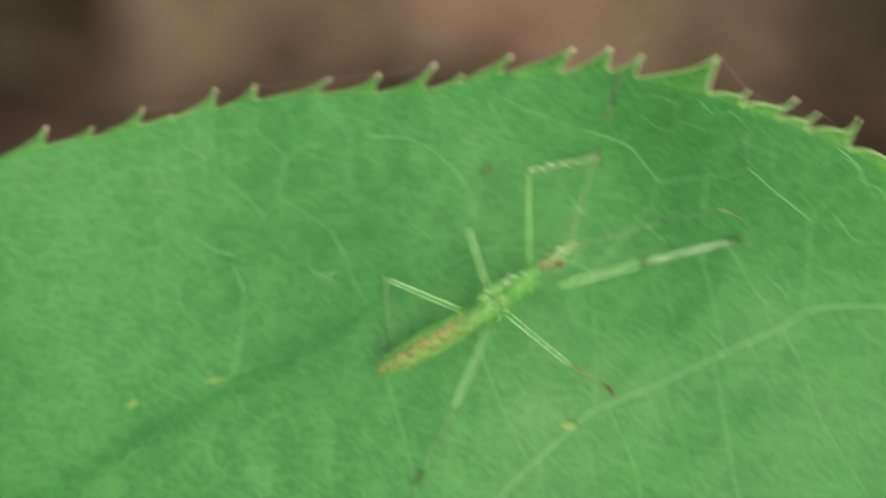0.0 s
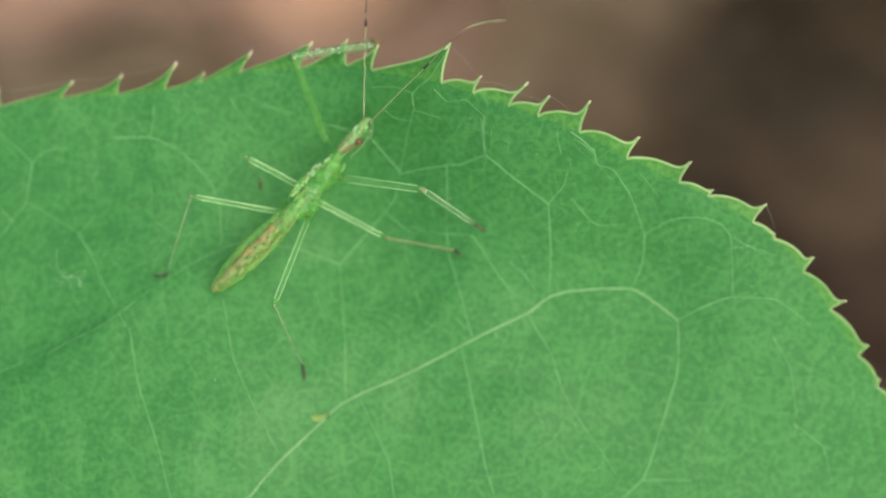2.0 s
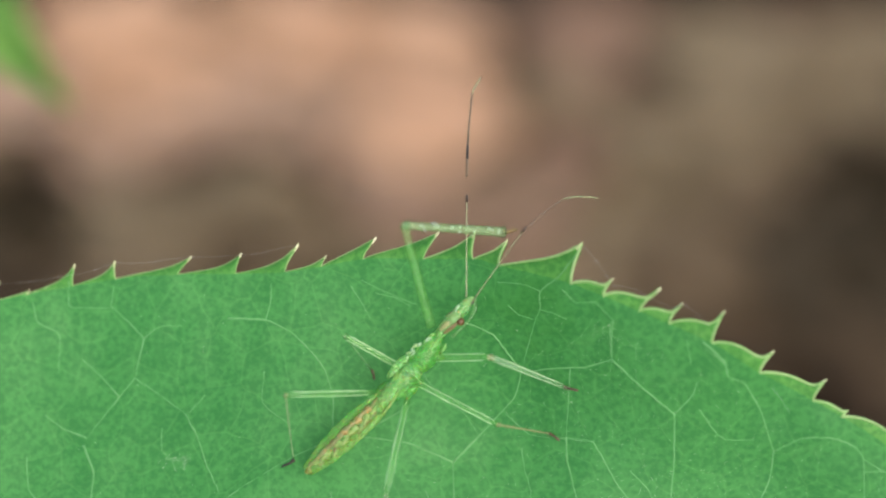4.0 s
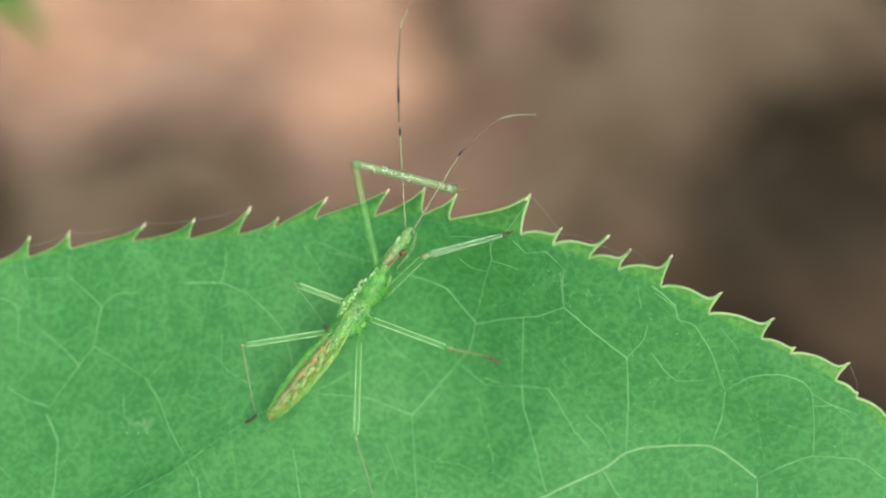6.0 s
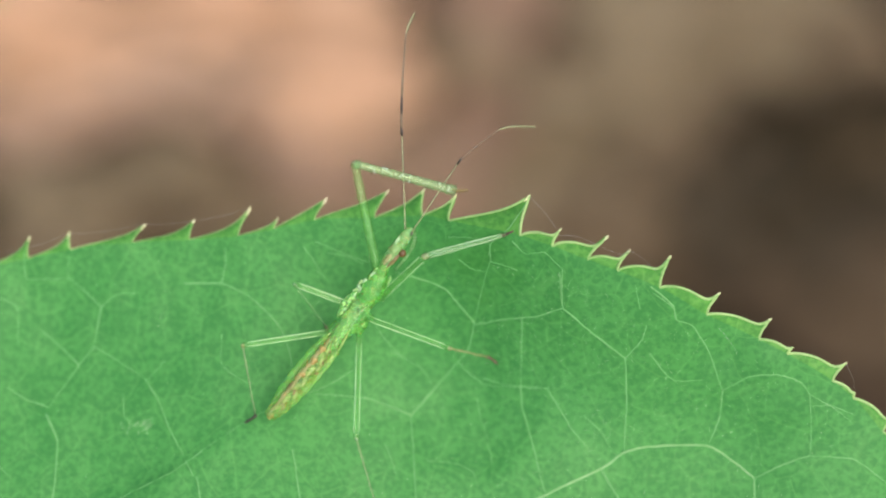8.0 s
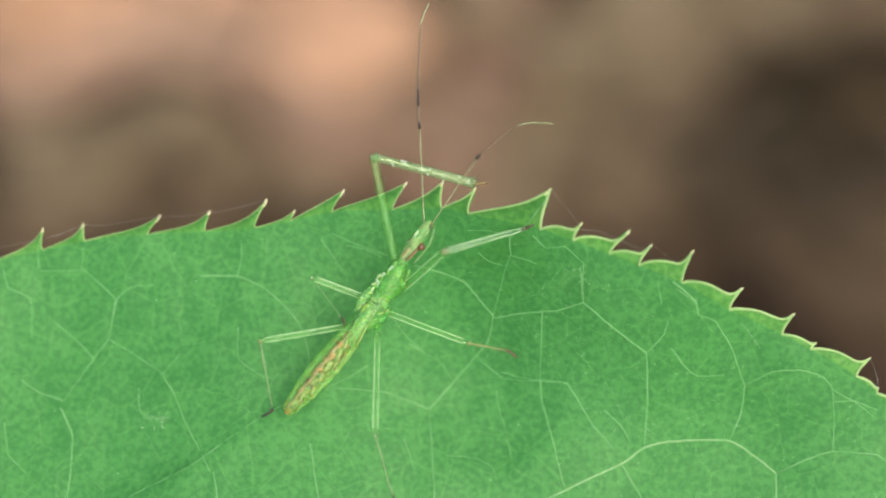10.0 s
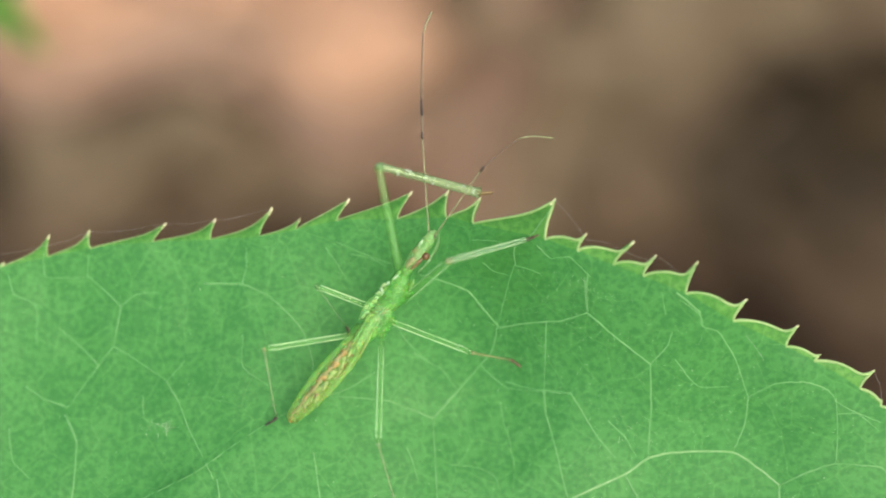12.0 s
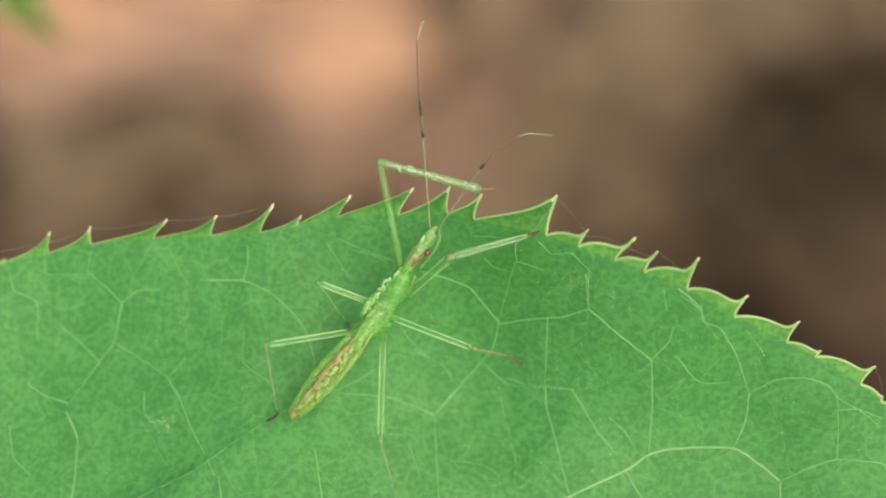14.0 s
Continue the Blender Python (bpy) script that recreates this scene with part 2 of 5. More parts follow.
TAN_DRY = material("tan_dry_leaf", (0.235, 0.155, 0.110), (0.305, 0.205, 0.148), 0.8, 40, 700, 0.3, spec=0.2)
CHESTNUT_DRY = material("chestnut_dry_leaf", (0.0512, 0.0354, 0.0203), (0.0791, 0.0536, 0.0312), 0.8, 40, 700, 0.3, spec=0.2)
BROWN_DRY = material("brown_dry_leaf", (0.0845, 0.0600, 0.0366), (0.1342, 0.0950, 0.0559), 0.8, 40, 700, 0.3, spec=0.2)
DARK_DRY = material("dark_leaf", (0.0167, 0.0125, 0.0070), (0.0353, 0.0259, 0.0148), 0.9, 40, 700, 0.3, spec=0.05)

# ---- ground and leaf litter ----
def ground():
    bm = bmesh.new()
    ring = [bm.verts.new((0, 0, 0))]
    radii = [0.05 * 1.35 ** k for k in range(24)]
    rows = []
    for r in radii:
        rows.append([bm.verts.new((r * math.cos(a), r * math.sin(a), min(r, 1.0) * 0.03 * noise.noise((r * math.cos(a) * 9, r * math.sin(a) * 9, 0)) - 0.012)) for a in [2 * math.pi * k / 48 for k in range(48)]])
    for k in range(48):
        bm.faces.new((ring[0], rows[0][k], rows[0][(k + 1) % 48]))
    for a, b in zip(rows, rows[1:]):
        for k in range(48):
            bm.faces.new((a[k], b[k], b[(k + 1) % 48], a[(k + 1) % 48]))
    return tagged(part("ground", bm, SOIL), "dark damp woodland soil under the litter", "ground", kind="structure")


def dry_blade(bm, m, length, width, curl, seed):
    """A curled dead leaf: blade with a creased midrib and uneven margin."""
    rows = []
    for i in range(13):
        t = i / 12
        half = width * math.sin(math.pi * min(1, t * 0.97 + 0.03)) ** 0.8 * (1 + 0.12 * noise.noise((t * 7, seed, 0)))
        row = []
        for j in range(-3, 4):
            s = j / 3
            z = curl * ((t - 0.5) ** 2 * 1.6 + s * s * 0.5) * length * 0.4 + 0.0022 * noise.noise((t * 4, s * 2, seed)) - 0.001 * (j == 0)
            row.append(bm.verts.new(m @ Vector((s * half, (t - 0.5) * length, z))))
        rows.append(row)
    for a, b in zip(rows, rows[1:]):
        for k in range(6):
            bm.faces.new((a[k], a[k + 1], b[k + 1], b[k]))


def dead_leaf(x, y, z, length, width, turn, mat, label, tilt=(0, 0), curl=0.3):
    ob = new("dead_leaf")
    bm = bmesh.new()
    dry_blade(bm, Matrix(), length, width, curl, x * 97 + y * 31)
    so = part("blade", bm, mat, ob).modifiers.new("thickness", "SOLIDIFY")
    so.thickness = 0.0004
    bm = bmesh.new()
    tube(bm, [(0, length * (t / 8 - 0.5), curl * (t / 8 - 0.5) ** 2 * 0.64 * length - 0.0006) for t in range(9)], [0.0008 - 0.00007 * t for t in range(9)], 6)
    part("midrib", bm, BROWN_DRY, ob)
    bm = bmesh.new()
    tube(bm, [(0, -length * 0.5, curl * 0.16 * length), (0.001, -length * 0.66, curl * 0.14 * length), (0.003, -length * 0.78, 0.001)], [0.0009, 0.0007, 0.0008], 6)
    part("stalk", bm, BROWN_DRY, ob)
    ob.matrix_basis = pose(x, y, z, tilt[0], tilt[1], turn)
    return tagged(ob, label, "dead leaf", "dead leaves on the ground")


def leaf_litter():
    rng = random.Random(5)
    bm = bmesh.new()
    for k in range(1500):
        r = 0.02 + 1.2 * rng.random() ** 0.8
        a = rng.random() * 2 * math.pi
        m = pose(r * math.cos(a), 0.13 + r * math.sin(a), -0.006 + 0.006 * rng.random(), rng.uniform(-14, 14), rng.uniform(-14, 14), rng.uniform(0, 360))
        dry_blade(bm, m, rng.uniform(0.018, 0.045), rng.uniform(0.006, 0.013), rng.uniform(-0.2, 0.5), k * 0.7)
    return tagged(part("leaf_litter", bm, LITTER), "brown fallen leaves and scraps covering the ground", "leaf litter", kind="stuff")


ground()
leaf_litter()
PALE = "pale tan dry leaf lying on the litter"
ROSE = "rosy brown dry leaf lying on the litter"
RUSSET = "russet brown dry leaf lying on the litter"
UMBER = "dark umber dry leaf lying on the litter"
OLIVE = "olive brown dry leaf lying on the litter"
BROWN = "brown dry leaf lying on the litter"
TAN_LEAF = "tan dry leaf lying on the litter"
CHESTNUT = "dark chestnut dry leaf lying on the litter"
DUN = "dun brown dry leaf lying on the litter"
DARK = "very dark brown leaf lying on the litter"
# tones arranged by place: palest at left and middle, darkest towards the right
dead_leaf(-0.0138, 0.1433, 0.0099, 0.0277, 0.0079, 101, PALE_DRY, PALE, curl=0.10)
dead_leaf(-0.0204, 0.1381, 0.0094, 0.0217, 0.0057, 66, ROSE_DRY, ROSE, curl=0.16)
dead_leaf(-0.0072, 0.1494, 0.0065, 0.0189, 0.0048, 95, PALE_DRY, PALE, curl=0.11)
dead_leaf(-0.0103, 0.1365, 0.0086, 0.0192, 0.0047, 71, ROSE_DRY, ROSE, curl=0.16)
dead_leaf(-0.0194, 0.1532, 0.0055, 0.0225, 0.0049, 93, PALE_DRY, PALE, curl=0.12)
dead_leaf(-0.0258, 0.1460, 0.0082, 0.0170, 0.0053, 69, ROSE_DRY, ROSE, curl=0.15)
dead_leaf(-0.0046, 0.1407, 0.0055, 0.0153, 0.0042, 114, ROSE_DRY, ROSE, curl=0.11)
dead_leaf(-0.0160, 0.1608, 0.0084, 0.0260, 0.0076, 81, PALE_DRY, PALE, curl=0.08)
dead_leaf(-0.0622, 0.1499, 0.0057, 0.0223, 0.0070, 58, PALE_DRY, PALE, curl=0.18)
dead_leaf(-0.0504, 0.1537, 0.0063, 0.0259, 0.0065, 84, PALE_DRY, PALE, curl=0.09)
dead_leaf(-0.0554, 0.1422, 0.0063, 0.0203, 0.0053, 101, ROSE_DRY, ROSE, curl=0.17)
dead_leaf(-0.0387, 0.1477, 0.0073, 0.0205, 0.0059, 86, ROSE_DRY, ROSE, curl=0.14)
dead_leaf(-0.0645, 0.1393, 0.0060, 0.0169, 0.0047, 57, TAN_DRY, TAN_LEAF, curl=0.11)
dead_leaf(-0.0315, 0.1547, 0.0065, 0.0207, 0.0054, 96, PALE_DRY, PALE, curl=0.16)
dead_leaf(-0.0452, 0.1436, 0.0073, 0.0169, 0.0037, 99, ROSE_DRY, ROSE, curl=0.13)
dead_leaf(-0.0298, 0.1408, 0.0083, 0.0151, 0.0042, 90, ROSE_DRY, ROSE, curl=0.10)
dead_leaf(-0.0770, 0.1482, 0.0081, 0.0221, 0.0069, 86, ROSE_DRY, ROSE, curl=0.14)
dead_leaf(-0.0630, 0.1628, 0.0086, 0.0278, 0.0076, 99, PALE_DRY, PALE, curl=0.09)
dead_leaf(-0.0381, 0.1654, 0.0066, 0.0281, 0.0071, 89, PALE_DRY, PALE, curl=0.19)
dead_leaf(-0.0395, 0.1324, 0.0066, 0.0167, 0.0052, 96, DUN_DRY, DUN, curl=0.10)
dead_leaf(-0.0353, 0.1341, 0.0077, 0.0150, 0.0031, 55, OLIVE_DRY, OLIVE, curl=0.16)
dead_leaf(-0.0446, 0.1279, 0.0098, 0.0148, 0.0041, 79, DUN_DRY, DUN, curl=0.18)
dead_leaf(-0.0282, 0.1236, 0.0074, 0.0180, 0.0036, 95, BROWN_DRY, BROWN, curl=0.12)
dead_leaf(-0.0330, 0.1251, 0.0096, 0.0131, 0.0031, 72, DUN_DRY, DUN, curl=0.15)
dead_leaf(-0.0249, 0.1272, 0.0093, 0.0131, 0.0031, 92, OLIVE_DRY, OLIVE, curl=0.16)
dead_leaf(-0.0540, 0.1209, 0.0085, 0.0212, 0.0051, 73, DUN_DRY, DUN, curl=0.09)
dead_leaf(-0.0437, 0.1206, 0.0059, 0.0180, 0.0041, 70, BROWN_DRY, BROWN, curl=0.19)
dead_leaf(-0.0573, 0.1291, 0.0078, 0.0149, 0.0041, 79, DUN_DRY, DUN, curl=0.09)
dead_leaf(-0.0492, 0.1240, 0.0097, 0.0114, 0.0025, 103, DUN_DRY, DUN, curl=0.10)
dead_leaf(-0.0311, 0.1173, 0.0083, 0.0178, 0.0035, 106, BROWN_DRY, BROWN, curl=0.12)
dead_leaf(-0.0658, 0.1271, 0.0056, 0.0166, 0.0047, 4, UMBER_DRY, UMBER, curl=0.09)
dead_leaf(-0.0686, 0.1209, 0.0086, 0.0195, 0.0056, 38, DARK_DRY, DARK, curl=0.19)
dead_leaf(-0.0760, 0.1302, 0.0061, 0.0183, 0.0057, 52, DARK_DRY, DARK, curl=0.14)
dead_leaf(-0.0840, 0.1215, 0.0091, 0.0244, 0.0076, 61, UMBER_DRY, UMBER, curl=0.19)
dead_leaf(-0.0881, 0.1400, 0.0066, 0.0253, 0.0079, 81, BROWN_DRY, BROWN, curl=0.12)
dead_leaf(-0.0579, 0.1128, 0.0094, 0.0208, 0.0045, 87, BROWN_DRY, BROWN, curl=0.10)
dead_leaf(-0.0151, 0.1268, 0.0099, 0.0180, 0.0041, 100, RUSSET_DRY, RUSSET, curl=0.13)
dead_leaf(-0.0069, 0.1298, 0.0083, 0.0165, 0.0041, 70, TAN_DRY, TAN_LEAF, curl=0.12)
dead_leaf(-0.0102, 0.1244, 0.0061, 0.0198, 0.0041, 93, RUSSET_DRY, RUSSET, curl=0.13)
dead_leaf(-0.0181, 0.1193, 0.0096, 0.0162, 0.0035, 88, DUN_DRY, DUN, curl=0.08)
dead_leaf(0.0013, 0.1320, 0.0094, 0.0165, 0.0041, 73, TAN_DRY, TAN_LEAF, curl=0.17)
dead_leaf(0.0013, 0.1238, 0.0086, 0.0163, 0.0041, 92, RUSSET_DRY, RUSSET, curl=0.08)
dead_leaf(-0.0019, 0.1187, 0.0076, 0.0195, 0.0046, 81, RUSSET_DRY, RUSSET, curl=0.09)
dead_leaf(0.0039, 0.1445, 0.0089, 0.0186, 0.0042, 44, RUSSET_DRY, RUSSET, curl=0.17)
dead_leaf(0.0099, 0.1492, 0.0096, 0.0204, 0.0048, 78, RUSSET_DRY, RUSSET, curl=0.10)
dead_leaf(0.0063, 0.1368, 0.0097, 0.0150, 0.0036, 87, RUSSET_DRY, RUSSET, curl=0.17)
dead_leaf(0.0123, 0.1404, 0.0089, 0.0168, 0.0042, 101, RUSSET_DRY, RUSSET, curl=0.20)
dead_leaf(0.0181, 0.1355, 0.0057, 0.0185, 0.0042, 85, DUN_DRY, DUN, curl=0.15)
dead_leaf(0.0285, 0.1477, 0.0088, 0.0221, 0.0053, 82, DUN_DRY, DUN, curl=0.16)
dead_leaf(0.0332, 0.1391, 0.0079, 0.0235, 0.0058, 86, DUN_DRY, DUN, curl=0.13)
dead_leaf(0.0397, 0.1461, 0.0067, 0.0204, 0.0053, 61, DUN_DRY, DUN, curl=0.17)
dead_leaf(0.0267, 0.1397, 0.0055, 0.0186, 0.0048, 60, DUN_DRY, DUN, curl=0.19)
dead_leaf(0.0343, 0.1309, 0.0097, 0.0181, 0.0041, 93, BROWN_DRY, BROWN, curl=0.13)
dead_leaf(0.0316, 0.1592, 0.0090, 0.0277, 0.0076, 83, DUN_DRY, DUN, curl=0.14)
dead_leaf(0.0101, 0.1624, 0.0077, 0.0261, 0.0076, 90, RUSSET_DRY, RUSSET, curl=0.15)
dead_leaf(0.0480, 0.1538, 0.0063, 0.0224, 0.0059, 89, DUN_DRY, DUN, curl=0.17)
dead_leaf(0.0433, 0.1390, 0.0080, 0.0185, 0.0042, 100, BROWN_DRY, BROWN, curl=0.09)
dead_leaf(0.0564, 0.1507, 0.0061, 0.0206, 0.0054, 68, DUN_DRY, DUN, curl=0.18)
dead_leaf(0.0557, 0.1627, 0.0059, 0.0263, 0.0071, 87, DUN_DRY, DUN, curl=0.17)
dead_leaf(0.0654, 0.1517, 0.0090, 0.0188, 0.0053, 71, BROWN_DRY, BROWN, curl=0.12)
dead_leaf(0.0219, 0.1254, 0.0075, 0.0214, 0.0051, 82, DUN_DRY, DUN, curl=0.12)
dead_leaf(0.0137, 0.1277, 0.0085, 0.0165, 0.0041, 73, DUN_DRY, DUN, curl=0.12)
dead_leaf(0.0280, 0.1202, 0.0097, 0.0194, 0.0046, 74, BROWN_DRY, BROWN, curl=0.18)
dead_leaf(0.0144, 0.1206, 0.0059, 0.0197, 0.0046, 83, DUN_DRY, DUN, curl=0.16)
dead_leaf(0.0224, 0.1168, 0.0075, 0.0211, 0.0046, 85, BROWN_DRY, BROWN, curl=0.19)
dead_leaf(0.0078, 0.1220, 0.0084, 0.0163, 0.0041, 97, DUN_DRY, DUN, curl=0.08)
dead_leaf(0.0062, 0.1153, 0.0069, 0.0194, 0.0046, 83, DUN_DRY, DUN, curl=0.12)
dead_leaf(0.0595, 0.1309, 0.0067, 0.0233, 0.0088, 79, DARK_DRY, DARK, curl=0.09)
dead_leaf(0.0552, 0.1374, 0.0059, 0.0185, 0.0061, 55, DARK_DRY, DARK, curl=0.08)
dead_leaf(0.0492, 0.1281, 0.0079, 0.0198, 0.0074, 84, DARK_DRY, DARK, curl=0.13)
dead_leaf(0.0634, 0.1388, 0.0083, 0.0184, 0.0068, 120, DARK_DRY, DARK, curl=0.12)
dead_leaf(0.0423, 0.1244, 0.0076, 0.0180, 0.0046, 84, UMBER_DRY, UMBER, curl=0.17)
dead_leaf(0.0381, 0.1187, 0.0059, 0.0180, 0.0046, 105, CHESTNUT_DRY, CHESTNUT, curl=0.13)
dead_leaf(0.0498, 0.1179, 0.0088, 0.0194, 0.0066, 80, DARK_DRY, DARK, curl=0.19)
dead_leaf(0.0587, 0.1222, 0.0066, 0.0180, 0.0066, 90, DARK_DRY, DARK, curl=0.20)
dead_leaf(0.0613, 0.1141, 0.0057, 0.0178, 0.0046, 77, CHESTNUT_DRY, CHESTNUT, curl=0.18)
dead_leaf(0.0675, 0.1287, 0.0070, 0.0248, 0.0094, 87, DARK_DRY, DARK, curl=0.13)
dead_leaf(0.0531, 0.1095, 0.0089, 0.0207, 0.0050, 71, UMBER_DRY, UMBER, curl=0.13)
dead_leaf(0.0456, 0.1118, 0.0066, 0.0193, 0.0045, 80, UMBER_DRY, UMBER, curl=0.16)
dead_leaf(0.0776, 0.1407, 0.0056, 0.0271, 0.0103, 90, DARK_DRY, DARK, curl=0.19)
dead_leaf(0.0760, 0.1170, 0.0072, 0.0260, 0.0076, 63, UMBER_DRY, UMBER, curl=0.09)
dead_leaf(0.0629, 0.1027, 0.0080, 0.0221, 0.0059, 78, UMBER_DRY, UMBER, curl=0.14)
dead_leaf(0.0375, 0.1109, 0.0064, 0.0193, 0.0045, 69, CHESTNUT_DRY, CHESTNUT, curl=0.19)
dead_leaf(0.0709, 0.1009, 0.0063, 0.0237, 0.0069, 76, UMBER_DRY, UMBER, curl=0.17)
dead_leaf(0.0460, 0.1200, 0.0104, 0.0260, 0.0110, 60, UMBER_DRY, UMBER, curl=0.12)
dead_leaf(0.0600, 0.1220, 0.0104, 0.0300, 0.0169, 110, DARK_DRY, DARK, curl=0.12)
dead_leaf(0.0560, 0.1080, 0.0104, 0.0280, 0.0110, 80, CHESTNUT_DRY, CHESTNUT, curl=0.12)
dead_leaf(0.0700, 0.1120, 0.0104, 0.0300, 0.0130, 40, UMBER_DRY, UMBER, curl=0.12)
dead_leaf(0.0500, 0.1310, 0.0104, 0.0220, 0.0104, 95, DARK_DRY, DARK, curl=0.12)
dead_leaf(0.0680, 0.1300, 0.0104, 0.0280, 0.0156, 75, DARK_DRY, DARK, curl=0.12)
dead_leaf(-0.0386, 0.1310, 0.0102, 0.0122, 0.0044, 95, DUN_DRY, DUN, curl=0.12)
dead_leaf(-0.0396, 0.1284, 0.0105, 0.0105, 0.0029, 60, DUN_DRY, DUN, curl=0.12)
dead_leaf(-0.0118, 0.1306, 0.0108, 0.0178, 0.0039, 85, TAN_DRY, TAN_LEAF, curl=0.12)
dead_leaf(-0.0184, 0.1309, 0.0111, 0.0146, 0.0034, 95, TAN_DRY, TAN_LEAF, curl=0.12)
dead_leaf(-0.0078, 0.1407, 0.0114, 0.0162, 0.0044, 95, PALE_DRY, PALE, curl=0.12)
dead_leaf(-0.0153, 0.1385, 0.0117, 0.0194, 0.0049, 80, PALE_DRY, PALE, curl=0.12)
dead_leaf(0.0064, 0.1485, 0.0120, 0.0178, 0.0039, 90, OLIVE_DRY, OLIVE, curl=0.12)
dead_leaf(0.0188, 0.1401, 0.0123, 0.0178, 0.0044, 80, DUN_DRY, DUN, curl=0.12)
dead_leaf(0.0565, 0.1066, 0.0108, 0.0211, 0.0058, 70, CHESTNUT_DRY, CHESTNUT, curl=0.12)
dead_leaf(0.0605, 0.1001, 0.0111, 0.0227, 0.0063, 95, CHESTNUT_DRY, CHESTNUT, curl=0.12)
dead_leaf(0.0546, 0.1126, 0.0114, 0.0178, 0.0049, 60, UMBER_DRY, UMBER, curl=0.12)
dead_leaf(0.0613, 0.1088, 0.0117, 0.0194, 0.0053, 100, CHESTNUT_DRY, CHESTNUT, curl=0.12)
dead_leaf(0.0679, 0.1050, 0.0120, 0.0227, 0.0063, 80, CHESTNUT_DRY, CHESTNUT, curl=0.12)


# ---- the serrated leaf ----
def bulge(x, y):
    """Height of the blade in millimetres above its plane: drooping rim, quilting, broad swells and hollows, a dip along the side veins."""
    h = -1.6 * ((x - 760) / 1500) ** 2 - 0.9 * ((y - 620) / 1400) ** 2
    for ax, ay, bx, by, depth in ((560, 1210, 1157, 825, 0.20), (1157, 825, 1330, 816, 0.12)):
        dx, dy = bx - ax, by - ay
        t = max(0.0, min(1.0, ((x - ax) * dx + (y - ay) * dy) / (dx * dx + dy * dy)))
        d = math.hypot(x - ax - t * dx, y - ay - t * dy)
        h -= depth * math.exp(-((d / 90) ** 2))
    beyond = ((x + 80) * 0.508 + (y - 1093) * 0.861)   # past the first side vein
    h += 0.62 * min(max(beyond, 0.0), 260.0) / 260.0 * max(0.0, min(1.0, (900 - x) / 400))
    fold = max(0.0, min(1.0, (680 - x) / 330)) ** 1.3       # a crease that rises towards the leaf's base
    h += 0.40 * fold * (math.exp(-beyond / 150) if beyond > 0 else math.exp(beyond / 18))
    for cx, cy, reach, high in ((980, 400, 220, 1.68), (880, 600, 220, -1.66), (1240, 500, 240, 1.42), (1500, 640, 260, 1.41), (560, 360, 300, -0.84), (120, 560, 340, -1.79), (1340, 760, 230, -1.38), (760, 780, 240, -0.88)):
        h += high * math.exp(-((x - cx) ** 2 + (y - cy) ** 2) / reach ** 2)
    h += 0.16 * noise.noise((x / 170, y / 170, 3.0)) + 0.08 * noise.noise((x / 55, y / 55, 7.0))
    return h


def spot(x, y, lift=0.0):
    """A place on the leaf, lift millimetres above its surface, in the leaf's own space in metres."""
    h = (bulge(x, y) + lift) * MM
    k = 1 - h / REACH
    return Vector(((x - 784) * UNIT * k, (441 - y) * UNIT * k, h))


MARGIN = [(-1250, 1420), (-1000, 980), (-650, 690), (-302, 545), (-143, 509), (-10, 476), (163, 440), (273, 429), (463, 419), (601, 392),
          (708, 389), (800, 387), (843, 397), (972, 426), (1093, 471), (1222, 523), (1303, 570), (1396, 615), (1530, 692), (1618, 784),
          (1713, 938), (1790, 1090), (1880, 1330), (1960, 1640), (1700, 2000), (1100, 2350), (300, 2450), (-500, 2200), (-1050, 1750)]
# teeth: place of the notch along the margin, height, lean towards the leaf's apex
TEETH = [(1424, 34, 12), (1510, 19, 10), (1604, 31, 15), (1659, 6, 8), (1747, 36, 8), (1824, 31, 2), (1934, 31, 25), (2038, 35, 9), (2125, 47, 27), (2190, 16, 11),
         (2265, 35, 26), (2373, 47, 26), (2461, 47, 0), (2509, 46, 2), (2641, 73, -4), (2702, 33, 3), (2770, 51, 19), (2827, 41, 7), (2909, 59, -6), (3006, 44, 3),
         (3110, 42, 1), (3166, 14, 3), (3261, 40, 0), (3309, 8, -7), (3389, 31, -10), (3472, 33, 1), (3570, 26, -7), (3635, 12, -9)]


def margin_curve():
    c = [np.array(p, float) for p in MARGIN]
    n, out = len(c), []
    for i in range(n):
        p0, p1, p2, p3 = c[i - 1], c[i], c[(i + 1) % n], c[(i + 2) % n]
        for j in range(40):
            t = j / 40
            out.append(0.5 * (2 * p1 + (p2 - p0) * t + (2 * p0 - 5 * p1 + 4 * p2 - p3) * t * t + (3 * p1 - p0 - 3 * p2 + p3) * t ** 3))
    out = np.array(out + [out[0]])
    return out, np.r_[0, np.cumsum(np.hypot(*np.diff(out, axis=0).T))]


